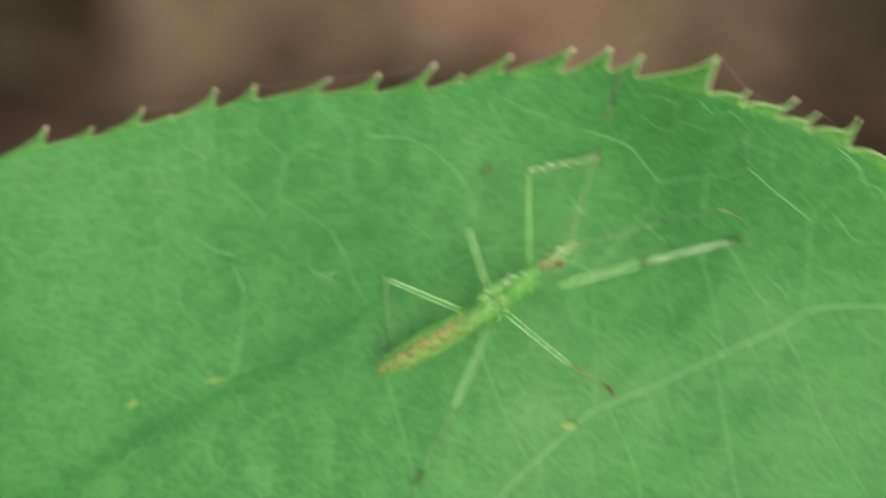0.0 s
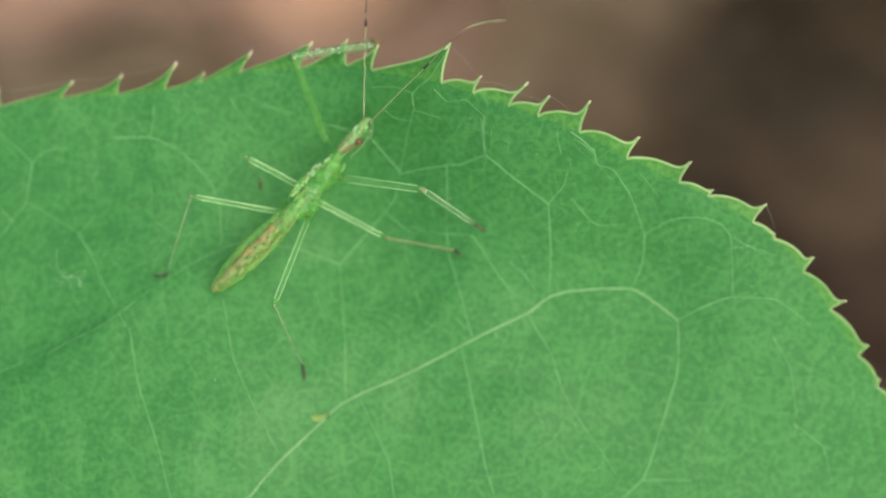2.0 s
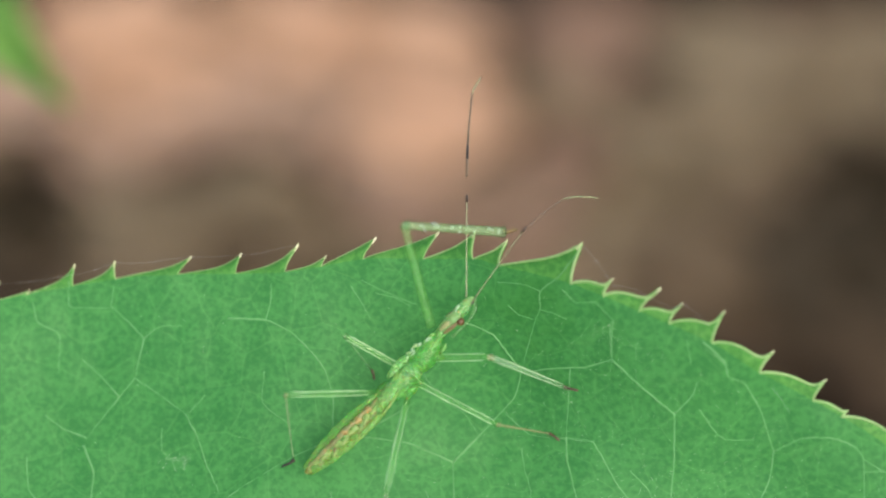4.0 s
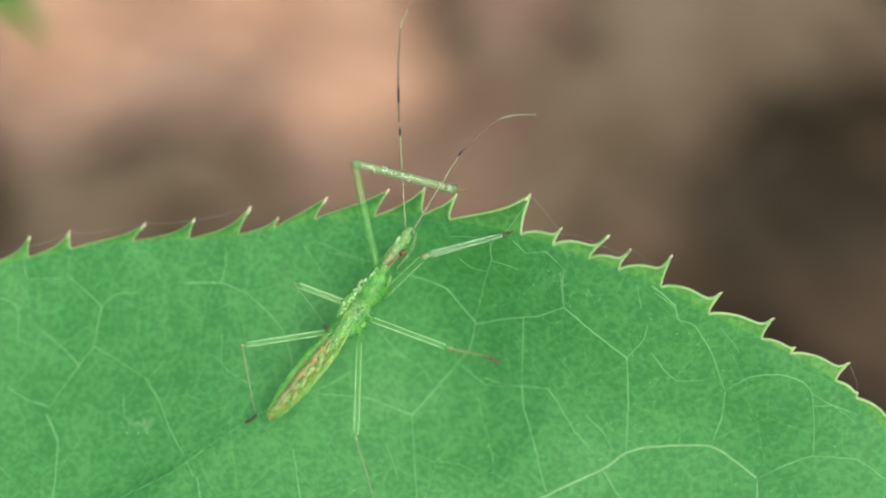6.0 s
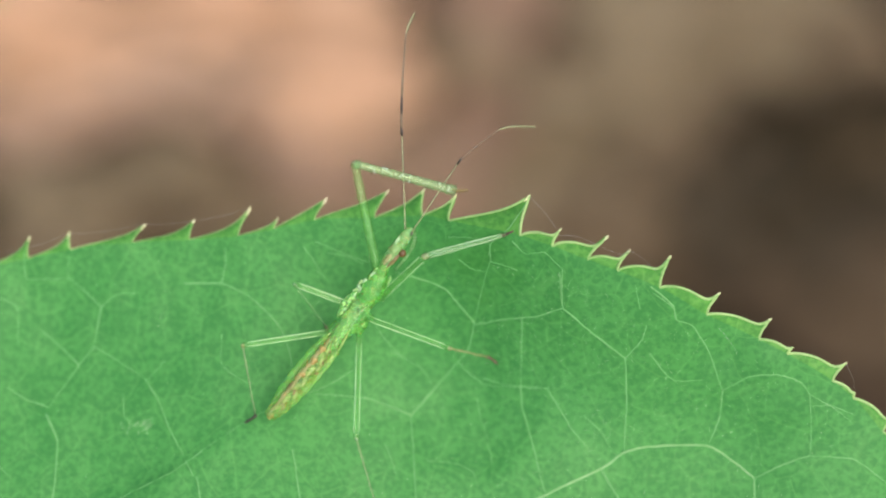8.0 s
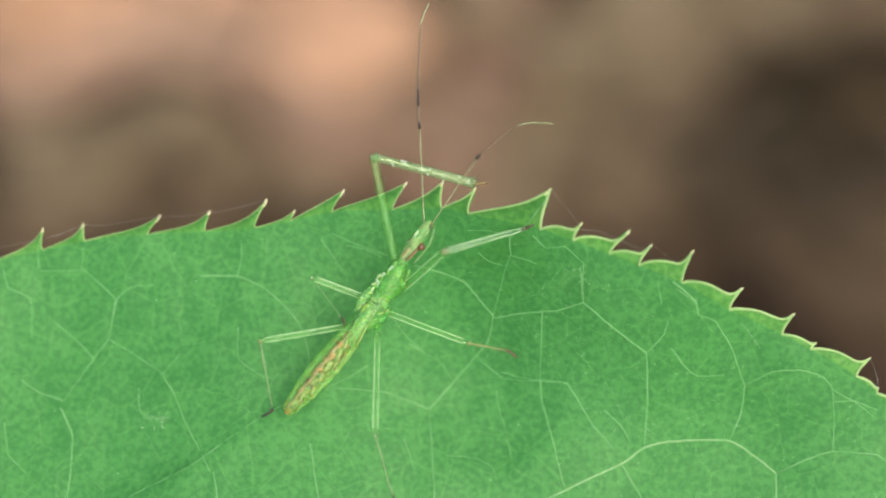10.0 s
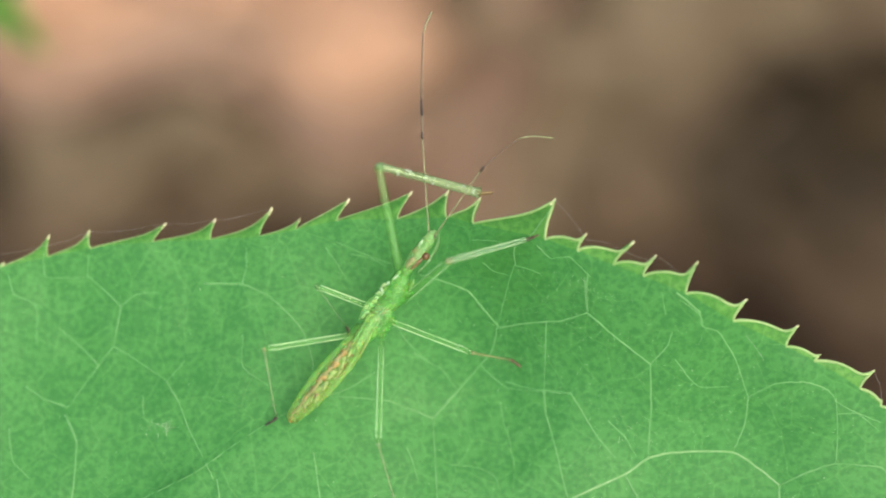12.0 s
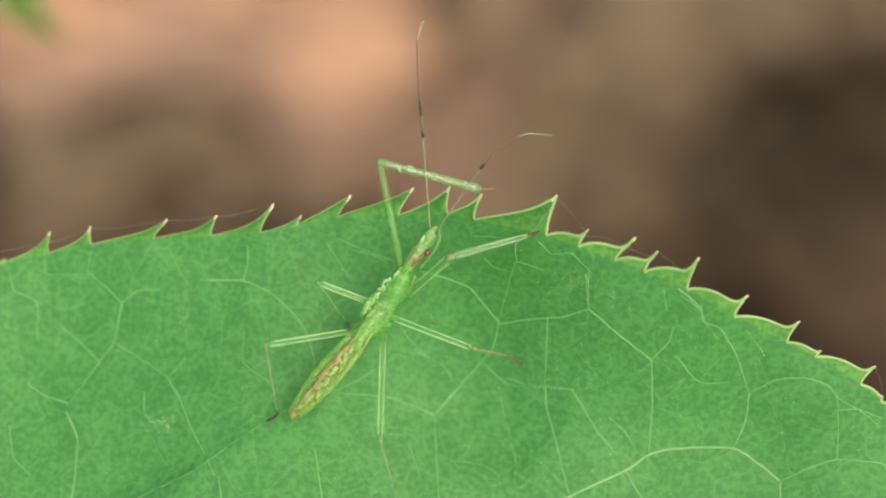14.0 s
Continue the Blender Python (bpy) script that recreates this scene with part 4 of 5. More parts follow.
def limb(length, r0, r1, swell=1.0, hairs=0, seed=1, hair=6):
    """A limb along +y from its joint, slightly swollen at both ends, with fine bristles."""
    bm = bmesh.new()
    pts, radii = [], []
    for k in range(13):
        t = k / 12
        pts.append((0, length * U * t, 0.02 * length * U * math.sin(math.pi * t)))
        r = r0 + (r1 - r0) * t + 0.22 * r0 * (math.exp(-((t / 0.06) ** 2)) + math.exp(-(((1 - t) / 0.06) ** 2))) + (swell - 1) * r0 * math.sin(math.pi * t)
        radii.append(r * U)
    tube(bm, pts, radii, 10)
    rng = random.Random(seed)
    for k in range(hairs):
        t, a = rng.random(), rng.uniform(0, 2 * math.pi)
        d = Vector((math.cos(a), 0.5, math.sin(a))).normalized()
        p = Vector((0, length * U * t, 0)) + Vector((d.x, 0, d.z)) * radii[int(t * 12)] * 0.9
        tube(bm, [p, p + d * hair * U], [0.5 * U, 0.15 * U], 4)
    return bm


bug = new("assassin_bug")
tagged(bug, "slender pale green nymph of an assassin bug with orange back marks", "insect")
HIGH = 46   # body's height above its own origin, in grid units
STAND = 0.8  # the origin's height above the leaf, in millimetres


def lump(name, mat, parent, centre, size, rough=0.3, label="", turn=0.0):
    bm = bmesh.new()
    blob(bm, (0, 0, 0), [s * U for s in size], rough, 14, 9)
    ob = part(name, bm, mat, parent, label)
    ob.matrix_basis = Matrix.Translation(Vector(centre) * U) @ pose(0, 0, 0, 0, 0, turn)
    return ob


# the abdomen's outline: along, half width, half height, centre's height, sideways
ABDOMEN = [(-213, 6, 4, HIGH - 10, -2), (-205, 12, 9, HIGH - 9, -1), (-172, 16.5, 12, HIGH - 6, 1), (-125, 20, 15, HIGH - 3, 4), (-85, 20, 16, HIGH, 6), (-45, 18, 15, HIGH + 2, 9), (-5, 14, 12, HIGH + 3, 10)]


def on_back(y, across):
    """A place on the top of the abdomen; across runs from -1 at its left edge to 1 at its right edge."""
    w, h, z, x = [float(np.interp(y, [a[0] for a in ABDOMEN], [a[k] for a in ABDOMEN])) for k in (1, 2, 3, 4)]
    return (x + w * across, y, z + h * math.sqrt(max(0.0, 1 - across * across)))


def build_body():
    rng = random.Random(3)
    abdomen = part("abdomen", loft(ABDOMEN, 24, 0.03), BACK, bug, "mottled yellow-green abdomen")
    for side, mat, label in ((-1, FLANK, "bright green flank"), (1, STRAW_FLANK, "straw-green flank")):
        rows = [(-202, 2, 2), (-172, 5, 4), (-125, 7, 5), (-85, 7, 5), (-45, 6, 5), (-16, 2, 3)]
        part("flank", loft([(y, w, h, on_back(y, side * 0.86)[2] - 2, on_back(y, side * 0.86)[0]) for y, w, h in rows], 14, 0.08), mat, abdomen, label)
    # a cream-coloured ridge left of the middle, with orange knobs on it
    part("back_ridge", loft([(y, w, 2.4, on_back(y, -0.3)[2] - 0.4, on_back(y, -0.3)[0] + x) for y, w, x in ((-22, 1, 2), (-36, 4.5, 0), (-52, 3.2, 1), (-70, 4.8, -1), (-92, 3.2, 1), (-112, 4.6, -1), (-134, 3.0, 1), (-156, 3.6, 0), (-180, 2.4, 0), (-204, 1, 0))], 12, 0.2), RIDGE, abdomen, "cream-coloured ridge along the back")
    for y, across, size in ((-38, -0.34, 4.5), (-57, -0.28, 6.5), (-66, -0.40, 4.0), (-82, -0.16, 6.8), (-94, -0.34, 4.0), (-113, -0.26, 6.5), (-124, -0.40, 3.6), (-160, -0.30, 3.4)):
        x, yy, z = on_back(y, across)
        lump("orange_knob", ORANGE, abdomen, (x, yy, z), (size * 0.8, size, 2.6), 0.9, "orange knob on the back", rng.uniform(-40, 40))
    for y, across, w, l in ((-143, -0.26, 5.0, 10), (-136, 0.10, 4.0, 8), (-70, 0.20, 5.0, 12), (-100, 0.16, 6.0, 12), (-122, 0.30, 5.0, 10), (-165, 0.10, 5.0, 10), (-48, 0.10, 5.0, 10), (-184, 0.0, 4.0, 8), (-86, 0.52, 4.0, 10), (-150, 0.50, 4.0, 9)):
        x, yy, z = on_back(y, across)
        lump("dark_hollow", BROWN_MARK if across < -0.2 else OLIVE_MARK, abdomen, (x, yy, z - 0.6), (w, l, 1.8), 0.9, "olive hollow on the back", rng.uniform(-25, 25))
    for n in range(18):
        y, across = rng.uniform(-195, -34), rng.uniform(-0.10, 0.62)
        x, yy, z = on_back(y, across)
        lump("mottle", (STRAW_FLANK, RIDGE, BROWN_MARK)[n % 3], abdomen, (x, yy, z - 0.9), (rng.uniform(1.8, 3.6), rng.uniform(4, 9), 1.6), 0.9, ("straw-coloured fleck", "tan fleck", "brown fleck")[n % 3], rng.uniform(-10, 60))
    for n in range(9):
        x, yy, z = on_back(-50 - 16 * n, -0.56)
        lump("pale_fleck", FLANK, abdomen, (x, yy, z - 0.3), (3.0, 6.5, 1.8), 0.9, "", rng.uniform(-30, 30))
    lump("tail_tip", ORANGE, abdomen, (-1, -208, HIGH - 7), (5, 6, 4), 0.4, "orange tail tip")
    lump("tail_fleck", RIDGE, abdomen, (-4, -190, HIGH + 0.5), (3, 11, 2), 0.5, "cream fleck", -14)
    thorax = part("thorax", loft([(-18, 14, 12, HIGH + 2, 11), (12, 19, 15, HIGH + 2, 12), (42, 20, 16, HIGH + 2, 11), (66, 18, 15, HIGH + 3, 9)], 20), GREEN, bug)
    part("wing_pad", loft([(-52, 3, 2, HIGH + 13, 17), (-42, 7, 5, HIGH + 15, 15), (-16, 10, 7, HIGH + 16, 13), (10, 8, 7, HIGH + 17, 9), (26, 4, 4, HIGH + 17, 5)], 16), PAD, thorax, "glassy pale green wing pad")
    # strip in the pad's colour, its shape standing for the pad's highlight
    part("pad_glint", loft([(-50, 1, 1, HIGH + 18, 9), (-36, 1.8, 1.6, HIGH + 20, 5), (-10, 1.8, 1.6, HIGH + 22, 3), (14, 1.2, 1.4, HIGH + 22, 0)], 8), PAD, thorax, "strip shaped as the wing pad's highlight")
    part("wing_pad", loft([(-22, 3, 2, HIGH + 8, 22), (-2, 6, 5, HIGH + 10, 25), (28, 7, 6, HIGH + 11, 26), (54, 4, 3, HIGH + 12, 24)], 14), BRIGHT, thorax)
    part("wing_pad", loft([(6, 3, 2, HIGH + 10, -10), (24, 7, 5, HIGH + 13, -12), (48, 7, 5, HIGH + 14, -12), (66, 3, 3, HIGH + 14, -9)], 14), PAD, thorax, "glassy pale green wing pad")
    lump("side_lobe", BRIGHT, thorax, (32, 16, HIGH), (9, 17, 9), 0.4, "bright green lobe above the hind hip", -12)
    lump("dark_seam", OLIVE_MARK, thorax, (24, -20, HIGH + 13.5), (1.8, 24, 1.6), 0.5, "olive seam beside the wing pad", 10)
    # pale lumps, the silver ones painting white highlights on the left side
    for n in range(9):
        lump("glint_knob", SILVER if n % 2 else CREAM, thorax, (-10 + rng.uniform(-6, 6), 16 + n * 8, HIGH + 16 + rng.uniform(-2, 2)), (rng.uniform(1.4, 2.6), rng.uniform(2.4, 5.5), 2), 0.8, "pale knob painted as a glassy highlight", rng.uniform(-40, 40))
    lump("straw_plate", STRAW_FLANK, thorax, (0, 22, HIGH + 19), (5, 11, 3), 0.6, "straw-coloured plate", -8)
    pron = part("pronotum", loft([(48, 16, 12, HIGH + 4, 10), (62, 20, 16, HIGH + 5, 11), (80, 22, 17, HIGH + 6, 11), (94, 18, 15, HIGH + 5, 9), (108, 17, 14, HIGH + 5, 7), (121, 11, 11, HIGH + 5, 4), (130, 10, 10, HIGH + 4, 2)], 22), BRIGHT, bug)
    # glossy lumps whose silver colour doubles as painted glints
    for n in range(7):
        lump("glint_knob", SILVER if n % 2 else PALE_GREEN, pron, (-9 + rng.uniform(-3, 3) + 0.06 * n * n, 60 + n * 9, HIGH + 15 + rng.uniform(-2, 1)), (rng.uniform(1.8, 3.0), rng.uniform(3.5, 6.5), 2.2), 0.8, "pale glossy knob", rng.uniform(-30, 30))
    lump("pale_knob", PALE_GREEN, pron, (25, 112, HIGH + 8), (3, 10, 4), 0.4, "pale glossy knob", 15)
    lump("shoulder", BRIGHT, pron, (28, 94, HIGH + 2), (7, 9, 6), 0.4, "", -20)
    head = part("head", loft([(120, 9, 8, HIGH + 3, 2), (130, 10, 10, HIGH + 3, 2), (150, 12.5, 12, HIGH + 4, 2), (166, 12.5, 12.5, HIGH + 4, 2), (184, 11.5, 11, HIGH + 3, 2), (202, 9, 8, HIGH + 1, 2), (213, 5, 5, HIGH, 3)], 20), HEAD, bug)
    lump("eye", RED, head, (15, 166, HIGH + 9), (7.2, 7.6, 7.5), 0.0, "reddish brown compound eye")
    lump("eye", RED, head, (-6, 163, HIGH - 4), (5, 6, 6), 0.0, "reddish brown compound eye")
    lump("cheek_stripe", BROWN_MARK, head, (10.0, 146, HIGH + 12), (3.6, 16, 3.6), 0.4, "tan brown stripe behind the eye", -8)
    lump("crown_stripe", RIDGE, head, (0, 143, HIGH + 14), (4.6, 13, 2.6), 0.5, "cream stripe on the crown", -4)
    lump("brow", SILVER, head, (-5, 176, HIGH + 11), (2.4, 10, 2), 0.6, "glassy brow", 8)
    lump("snout_spot", BLACK, head, (7, 204, HIGH + 6), (2.0, 4, 2), 0.3, "dark spot on the snout")
    bm = bmesh.new()
    tube(bm, smooth_line([(5 * U, 210 * U, (HIGH - 2) * U), (18 * U, 198 * U, (HIGH - 8) * U), (24 * U, 170 * U, (HIGH - 12) * U), (22 * U, 134 * U, (HIGH - 10) * U)], 6), [4.4 * U] * 10 + [3 * U] * 9, 8)
    part("beak", bm, BEAK, head, "translucent beak folded beside the head")


build_body()

# legs: joint on the body, lengths of thigh and shin, thickness of both
LEGS = {
    "L1": ((-4, 116), 196, 190, 7.8, 6.4), "R1": ((34, 96), 172, 168, 6.6, 5.2),
    "L2": ((-14, 34), 126, 128, 5.0, 2.0), "R2": ((40, 38), 172, 130, 4.6, 2.2),
    "L3": ((-6, -24), 172, 186, 4.4, 1.7), "R3": ((38, 6), 200, 190, 4.7, 1.6),
}


# feet: steepness of the shin above them, and how far the foot turns aside and reaches on
FEET = {"L1": (17, -7, 22), "R1": (38, -3, 20), "L2": (44, 6, 16), "R2": (58, 8, 20), "L3": (47, 20, 12), "R3": (51, 5, 24)}


def build_leg(key):
    (x, y), thigh, shin, r0, r1 = LEGS[key]
    bm = bmesh.new()
    side = -1 if key[0] == "L" else 1
    tube(bm, [(x * 0.3 * U, (y * 0.7 + 14) * U, (HIGH - 10) * U), (x * 0.7 * U, (y * 0.9 + 4) * U, (HIGH - 8) * U), (x * U, y * U, (HIGH - 4) * U), ((x + side * 5) * U, y * U, (HIGH - 3) * U)], [9 * U, 9 * U, 7.5 * U, r0 * 0.6 * U], 10)
    part("coxa", bm, BRIGHT, bug)
    femur = part("femur", limb(thigh, r0 * 0.86, r0, 1.12, 60 if key == "L1" else 26, 3, 9 if key == "L1" else 6), CLEAR, bug)
    tibia = part("tibia", limb(shin, r1, r1 * (1.35 if key == "L1" else 0.62), 1.0, 80 if key == "L1" else 30, 5, 9 if key == "L1" else 6), MILKY if key == "L1" else CLEAR_PALE if key in ("R1", "L2") else TAN_SHIN if key == "R2" else THIN_SHIN, bug)
    # thin pale lines added as the highlights along both edges of a limb
    for limb_part, length, r, tip_r in ((femur, thigh, r0 * 0.92, r0 * 0.98), (tibia, shin, r1 * 0.98, r1 * 0.64)):
        if r > 4 and key != "L1":
            for edge in (-1, 1):
                bm = bmesh.new()
                tube(bm, [(edge * (r + (tip_r - r) * n / 8) * 0.94 * U, length * (0.05 + 0.9 * n / 8) * U, (r * 0.30 + 0.02 * length * math.sin(math.pi * n / 8)) * U) for n in range(9)], [0.4 * U] + [(0.6 if edge > 0 else 0.85) * U] * 7 + [0.4 * U], 6)
                part("glint_line", bm, SILVER if limb_part is tibia else GLINT_LINE, limb_part, "painted highlight along the limb's glassy edge")
    bm = bmesh.new()
    s = shin * U
    tube(bm, [(0, s * 0.97, 0), (0, s * 1.0, 0), (0.5 * U, s + 6 * U, -1.5 * U)], [r1 * 0.62 * U, r1 * 0.62 * U, 2.6 * U], 8)
    steep, aside, on = FEET[key]
    thick = 1.6 if key == "L1" else 1.0
    flat, rise = math.cos(radians(steep)), math.sin(radians(steep))
    tube(bm, smooth_line([(0, s + 1 * U, 0), (aside * 0.35 * U, s + on * 0.45 * flat * U, on * 0.45 * rise * U + 1.5 * U), (aside * U, s + on * flat * U, on * rise * U)], 4), [thick * w * U for w in (2.6, 2.6, 2.6, 2.0, 2.0, 2.0, 2.3, 2.3, 1.0)], 8)
    for claw in (-1, 1):
        tip = Vector((aside * U, s + on * flat * U, on * rise * U))
        tube(bm, [tip, tip + Vector((claw * 2.5 * U, 3.5 * flat * U, 3.5 * rise * U - 1.5 * U))], [1.0 * U, 0.4 * U], 5)
    part("tarsus", bm, BROWN_MARK if key == "L1" else FOOT if key in ("R1", "R2", "L2") else BLACK, tibia, "tan brown foot" if key == "L1" else "dark brown foot" if key in ("R1", "R2", "L2") else "blackish foot")
    bm = bmesh.new()
    blob(bm, (0, 2 * U, 0), (r0 * 0.9 * U, r0 * 1.2 * U, r0 * 0.9 * U), 0.1)
    part("knee", bm, TAN_SHIN if key in ("R1", "R2", "L3") else CLEAR_PALE, tibia, "tan knee joint" if key in ("R1", "R2", "L3") else "")
    if key == "L1":
        rng = random.Random(8)
        for n in range(30):
            bm = bmesh.new()
            t = rng.uniform(0.1, 0.98)
            drop = rng.uniform(1.0, 2.8)
            blob(bm, (rng.uniform(-7, 7) * U, shin * t * U, r1 * 0.7 * U), (drop * U, drop * 1.2 * U, drop * 0.9 * U), 0.0, 10, 6)
            part("sticky_drop", bm, SILK, tibia, "clear sticky droplet")
    return femur, tibia


FEELER_BEND = {"AL": 9, "AR": 24}


def build_feeler(side):
    first = part("antenna", limb(178, 1.5, 1.1, 1.0, 0), PALE_TAN, bug)
    for t in (0.98,):
        bm = bmesh.new()
        tube(bm, [(0, 178 * (t - 0.035) * U, 3 * U * math.sin(math.pi * t)), (0, 178 * (t + 0.035) * U, 3 * U * math.sin(math.pi * t))], [2.3 * U] * 2, 8)
        part("dark_ring", bm, BLACK, first, "blackish ring")
    bm = bmesh.new()
    bend = FEELER_BEND["AR" if side > 0 else "AL"]
    thin, reach = (0.7, 140) if side > 0 else (1.0, 186)
    tube(bm, smooth_line([(0, 0, 0), (-2 * U, reach * 0.5 * U, 2 * U), (0, reach * U, 0)], 7), [2.0 * thin * U] * 8 + [1.6 * thin * U] * 7, 8)
    whip = part("flagellum", bm, FAINT_TAN if side > 0 else TAN, bug)
    bm = bmesh.new()
    tube(bm, smooth_line([(0, (reach - 2) * U, 0), (bend * 0.5 * U, (reach * 0.6 + 90) * U, 0), (bend * 1.6 * U, 226 * U, -2 * U)], 7), [1.5 * U] * 5 + [1.7 * U] * 9 + [0.9 * U], 8)
    part("pale_end", bm, PALE_TAN, whip, "pale end segment")
    bm = bmesh.new()
    if side < 0:
        tube(bm, [(-1 * U, 36 * U, 1.2 * U), (-2 * U, 66 * U, 2 * U)], [2.4 * U] * 2, 8)
    else:
        tube(bm, [(0, 2 * U, 0), (-0.2 * U, 9 * U, 0.2 * U)], [2.2 * U, 1.6 * U], 8)
    part("dark_ring", bm, BLACK, whip, "blackish band")
    return first, whip


leg_parts = {k: build_leg(k) for k in LEGS}
feelers = {"AL": build_feeler(-1), "AR": build_feeler(1)}


# ---- what moves ----
def aim(start, end):
    """The pose of a limb whose joint is at start and which points at end, in the body's space, from grid units."""
    d = Vector(end) - Vector(start)
    d.normalize()
    side = d.cross(Vector((0, 0, 1)))
    side = side.normalized() if side.length > 1e-5 else Vector((1, 0, 0))
    up = side.cross(d)
    m = Matrix((side, d, up)).transposed().to_4x4()
    return Matrix.Translation(Vector(start) * U) @ m


# body: seconds, place on the leaf, heading
BODY = [(0.0, 562, 806, 34.4), (0.4, 588, 782, 36.6), (0.8, 590, 748, 40.4), (1.0, 638, 709, 42.7), (1.2, 647, 694, 41.5), (1.5, 668, 665, 43.7), (2.0, 691, 634, 46.5), (2.4, 690, 622, 45.9), (3.0, 667, 630, 45.8),
        (4.2, 658, 604, 49.5), (5.3, 648, 578, 52.9), (14.0, 648, 577, 52.9)]
# legs: seconds, knee, foot, in the body's space (right, ahead)
STEPS = {
    "L1": [(0.0, -155, 212, -95, 325), (0.4, -155, 212, -95, 325), (0.8, -181, 186, -107, 329), (1.0, -173, 204, -93, 334), (1.2, -166, 211, -94, 343), (1.5, -169, 218, -87, 344), (2.0, -173, 203, -87, 313), (2.4, -181, 210, -86, 299), (3.0, -183, 213, -75, 333), (4.2, -170, 226, -30, 328), (5.3, -150, 244, 19, 312), (14.0, -150, 244, 19, 312)],
    "L2": [(0.0, -134, 64, -186, 142), (0.4, -134, 64, -186, 142), (0.8, -132, 74, -116, 112), (1.0, -129, 59, -89, 84), (1.2, -141, 37, -100, 61), (1.5, -131, 27, -68, 32), (2.0, -119, 7, -75, -8), (2.4, -116, 0, -69, -20), (3.0, -122, 7, -54, 3), (4.2, -116, 6, -40, -8), (5.3, -109, 5, -21, -21), (14.0, -109, 5, -21, -21)],
    "L3": [(0.0, -142, -110, -26, -170), (0.4, -138, -129, -27, -197), (0.8, -126, -141, -16, -223), (1.0, -106, -149, -30, -285), (1.2, -102, -144, -26, -310), (1.5, -117, -150, -65, -323), (2.0, -145, -114, -86, -254), (2.4, -150, -111, -115, -210), (3.0, -123, -141, -40, -210), (4.2, -120, -141, -32, -218), (5.3, -116, -141, -24, -227), (14.0, -116, -141, -24, -227)],
    "R1": [(0.0, 104, 290, 170, 465), (0.4, 108, 252, 188, 417), (0.8, 131, 236, 244, 375), (1.0, 138, 217, 251, 303), (1.2, 144, 222, 245, 289), (1.5, 155, 195, 263, 242), (2.0, 164, 180, 277, 197), (2.4, 167, 156, 269, 160), (3.0, 131, 148, 313, 160), (4.2, 90, 160, 215, 225), (5.3, 53, 183, 143, 301), (14.0, 53, 183, 143, 301)],
    "R2": [(0.0, 183, 80, 254, 112), (0.4, 165, 47, 256, 63), (0.8, 167, 16, 281, 13), (1.0, 145, 14, 283, -48), (1.2, 166, -11, 282, -73), (1.5, 164, 37, 278, 2), (2.0, 169, 69, 276, 136), (2.4, 168, 66, 280, 129), (3.0, 188, 78, 275, 142), (4.2, 187, 78, 262, 126), (5.3, 186, 78, 248, 109), (14.0, 186, 78, 248, 109)],
    "R3": [(0.0, 125, -144, 200, -262), (0.4, 130, -171, 197, -297), (0.8, 74, -140, 131, -333), (1.0, 65, -89, 134, -198), (1.2, 107, -126, 210, -118), (1.5, 111, -145, 227, -163), (2.0, 105, -161, 215, -210), (2.4, 120, -158, 223, -212), (3.0, 123, -146, 209, -170), (4.2, 135, -150, 225, -198), (5.3, 150, -154, 246, -226), (14.0, 150, -154, 246, -226)],
}
# feelers: seconds, joint, end
SWAY = {
    "AL": [(0.0, -150, 377, -237, 531), (0.4, -150, 377, -237, 531), (0.8, -130, 339, -240, 451), (1.2, -131, 336, -249, 478), (1.5, -127, 345, -241, 492), (2.0, -135, 353, -244, 504), (2.4, -156, 365, -277, 523), (3.0, -169, 367, -285, 520), (4.2, -150, 360, -262, 515), (6.5, -127, 350, -243, 538), (7.5, -117, 342, -231, 538), (11.0, -117, 335, -238, 526), (12.5, -120, 333, -244, 523), (14.0, -118, 329, -244, 500)],
    "AR": [(0.0, 54, 367, 162, 492), (0.4, 54, 367, 162, 492), (0.8, 17, 380, 108, 501), (1.2, 2, 372, 60, 495), (1.5, 4, 358, 80, 508), (2.0, 18, 351, 65, 518), (2.4, -15, 320, 42, 494), (3.0, -17, 347, 31, 481), (4.2, -12, 360, 46, 499), (6.5, -5, 373, 62, 517), (7.5, 0, 361, 71, 504), (11.0, 1, 353, 75, 482), (12.5, 2, 350, 70, 474), (14.0, 1, 347, 69, 472)],
}


def raised(x, y, z):
    """A joint z above the leaf, drawn in a little towards the middle as it rises."""
    k = 1 - z / 3690
    return (26 + (x - 26) * k, 190 + (y - 190) * k, z)


def footing(t, right, ahead):
    """Height of the leaf under a foot above the body's origin, in grid units."""
    x, y, head = [float(np.interp(t, [b[0] for b in BODY], [b[k] for b in BODY])) for k in (1, 2, 3)]
    a = radians(head - 90)
    gx, gy = x + right * math.cos(a) - ahead * math.sin(a), y - right * math.sin(a) - ahead * math.cos(a)
    return max(-130.0, min(130.0, (bulge(gx, gy) - bulge(x, y) - STAND) * MM / UNIT))


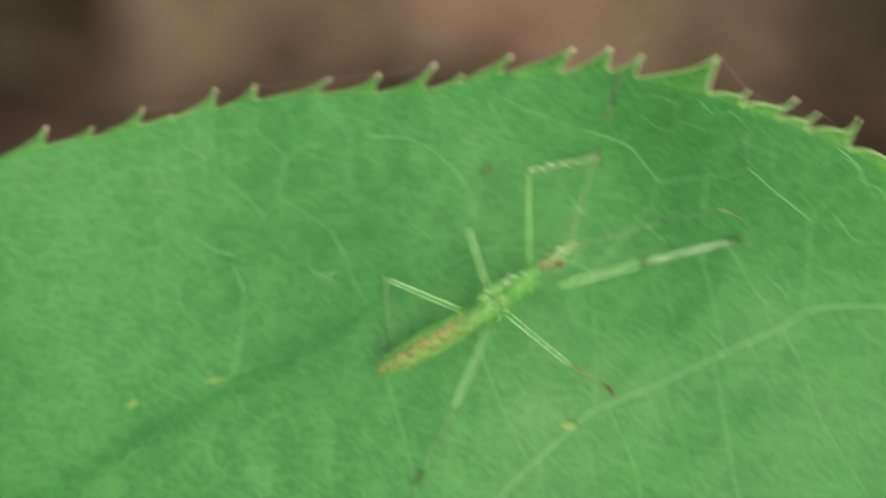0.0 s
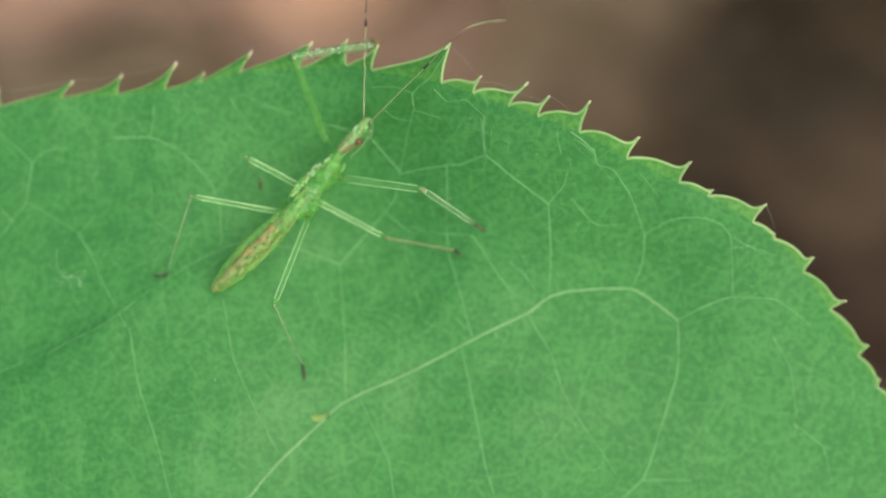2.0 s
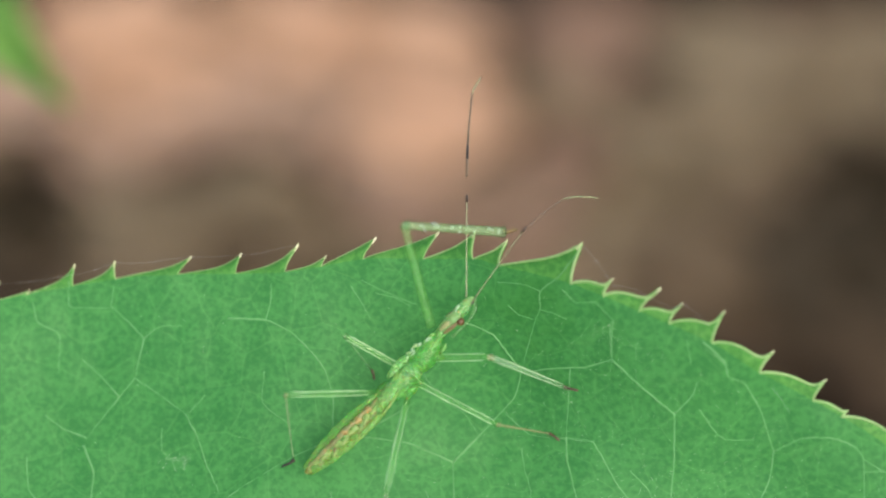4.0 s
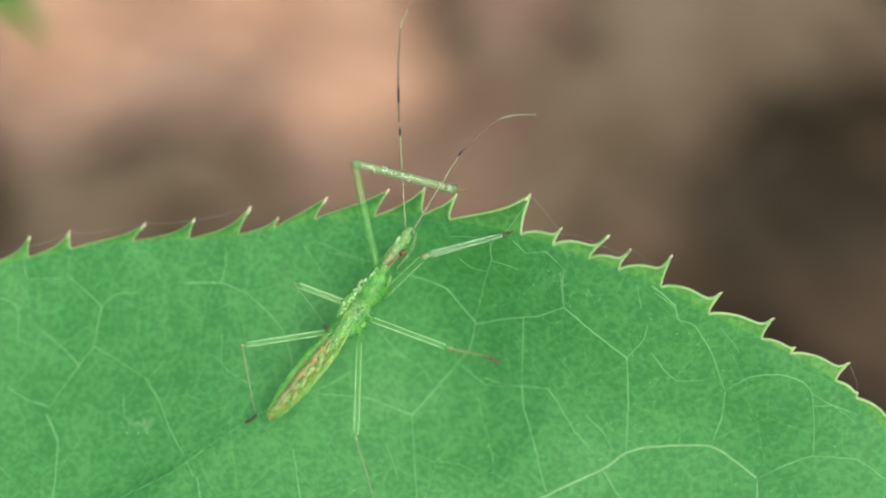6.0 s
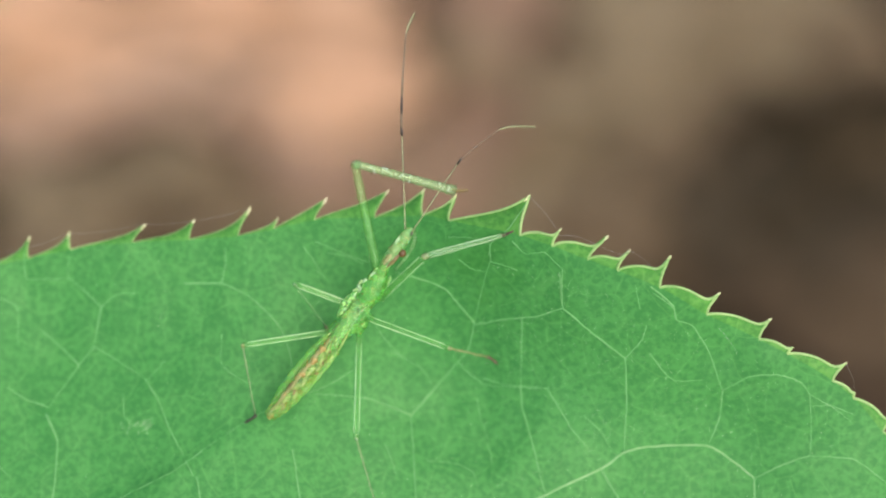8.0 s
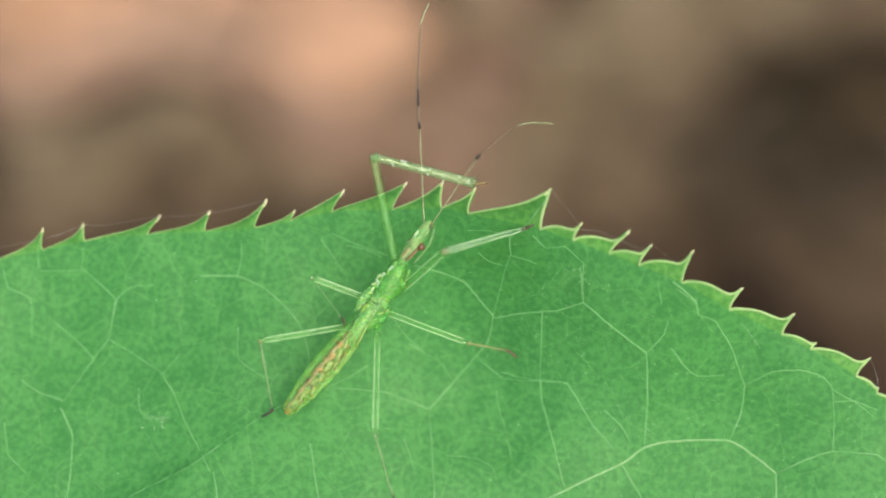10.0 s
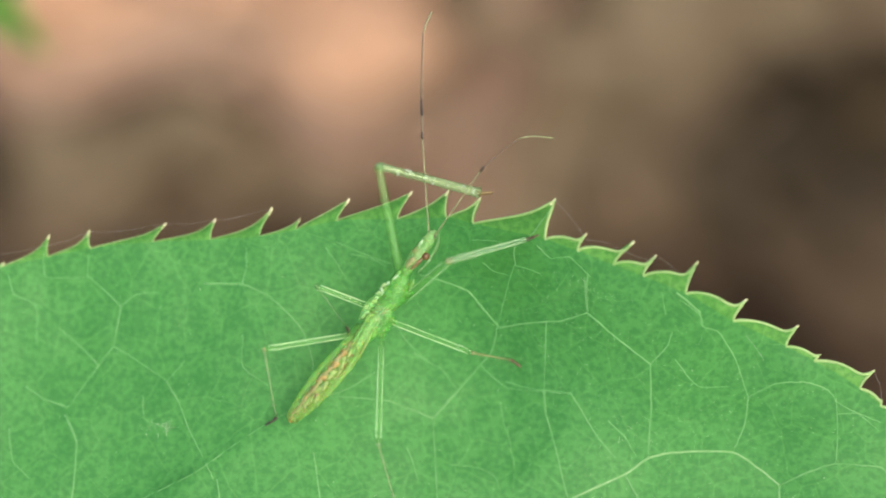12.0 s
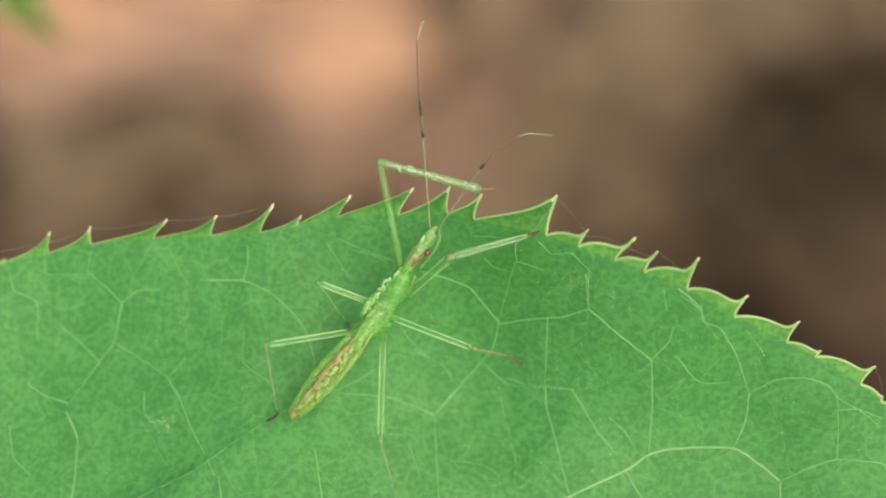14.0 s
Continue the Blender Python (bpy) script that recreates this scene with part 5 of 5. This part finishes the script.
def motions():
    walk(bug, [(t, BLADE @ Matrix.Translation(spot(x, y, STAND)) @ pose(0, 0, 0, 0, 0, head - 90)) for t, x, y, head in BODY])
    for key, rows in STEPS.items():
        (bx, by), thigh, shin, r0, r1 = LEGS[key]
        upper, lower = [], []
        for t, kx, ky, fx, fy in rows:
            flat = math.hypot(fx - kx, fy - ky)
            fz = 4 + footing(t, fx, fy)
            kz = fz + math.sqrt(max(shin ** 2 - flat ** 2, 400.0))
            kz = min(kz, HIGH + 165)
            knee, foot = raised(kx, ky, kz), raised(fx, fy, fz)
            back = (Vector((bx, by, HIGH - 4)) - Vector(knee)).normalized() * thigh
            upper.append((t, aim(knee, Vector(knee) + back)))
            lower.append((t, aim(knee, foot)))
        walk(leg_parts[key][0], upper)
        walk(leg_parts[key][1], lower)
    for key, rows in SWAY.items():
        base = (-6 if key == "AL" else 6, 203, HIGH + 4)
        first, second = [], []
        for t, jx, jy, ex, ey in rows:
            jz = HIGH + 4 + math.sqrt(max(178 ** 2 - math.hypot(jx - base[0], jy - base[1]) ** 2, 25.0))
            ez = jz - math.sqrt(max(230 ** 2 - math.hypot(ex - jx, ey - jy) ** 2, 25.0))
            joint, end = raised(jx, jy, jz), raised(ex, ey, ez)
            first.append((t, aim(base, joint)))
            bent = math.degrees(math.atan2(FEELER_BEND[key] * 1.6, 226))
            second.append((t, aim(joint, end) @ pose(0, 0, 0, 0, 0, bent)))
        walk(feelers[key][0], first)
        walk(feelers[key][1], second)
    walk(hanging_leaf, [(t, BLADE @ Matrix.Translation((x * MM, y * MM, -0.05)) @ pose(0, 0, 0, -6, 0, 44) @ Matrix.Translation((0, 0.062, 0.005))) for t, x, y in HANG])


# the hanging leaf's tip: seconds, place in millimetres from the middle of the blade
HANG = [(0, -25.84, 19.55), (2.7, -23.67, 16.30), (2.8, -22.57, 14.50), (2.9, -21.61, 9.28), (3, -22.30, 12.11), (3.1, -24.68, 14.20), (3.2, -25.58, 10.25), (5.3, -22.68, 13.37), (5.4, -22.31, 11.88), (5.5, -22.13, 10.71), (5.7, -23.01, 13.56), (5.9, -22.45, 10.97), (6, -22.88, 13.94), (6.1, -25.25, 16.63), (7.7, -25.17, 16.49), (9.7, -23.40, 13.54), (9.8, -22.47, 12.25), (10, -25.41, 15.27), (10.3, -22.92, 12.35), (10.5, -23.89, 10.59), (10.7, -21.48, 9.33), (10.9, -24.84, 12.67), (11, -23.93, 12.84), (11.1, -22.54, 13.35), (11.3, -24.24, 11.48), (11.5, -23.02, 11.51), (11.7, -23.47, 8.62), (11.9, -22.59, 10.66), (12, -23.58, 11.71), (12.1, -23.79, 12.29), (12.3, -22.46, 11.22), (12.5, -23.59, 10.95), (12.7, -22.34, 10.42), (12.9, -22.71, 9.79), (13, -22.63, 12.60), (13.2, -22.07, 9.50), (13.5, -22.60, 12.36), (13.7, -22.79, 13.14), (14, -22.50, 12.63)]

motions()
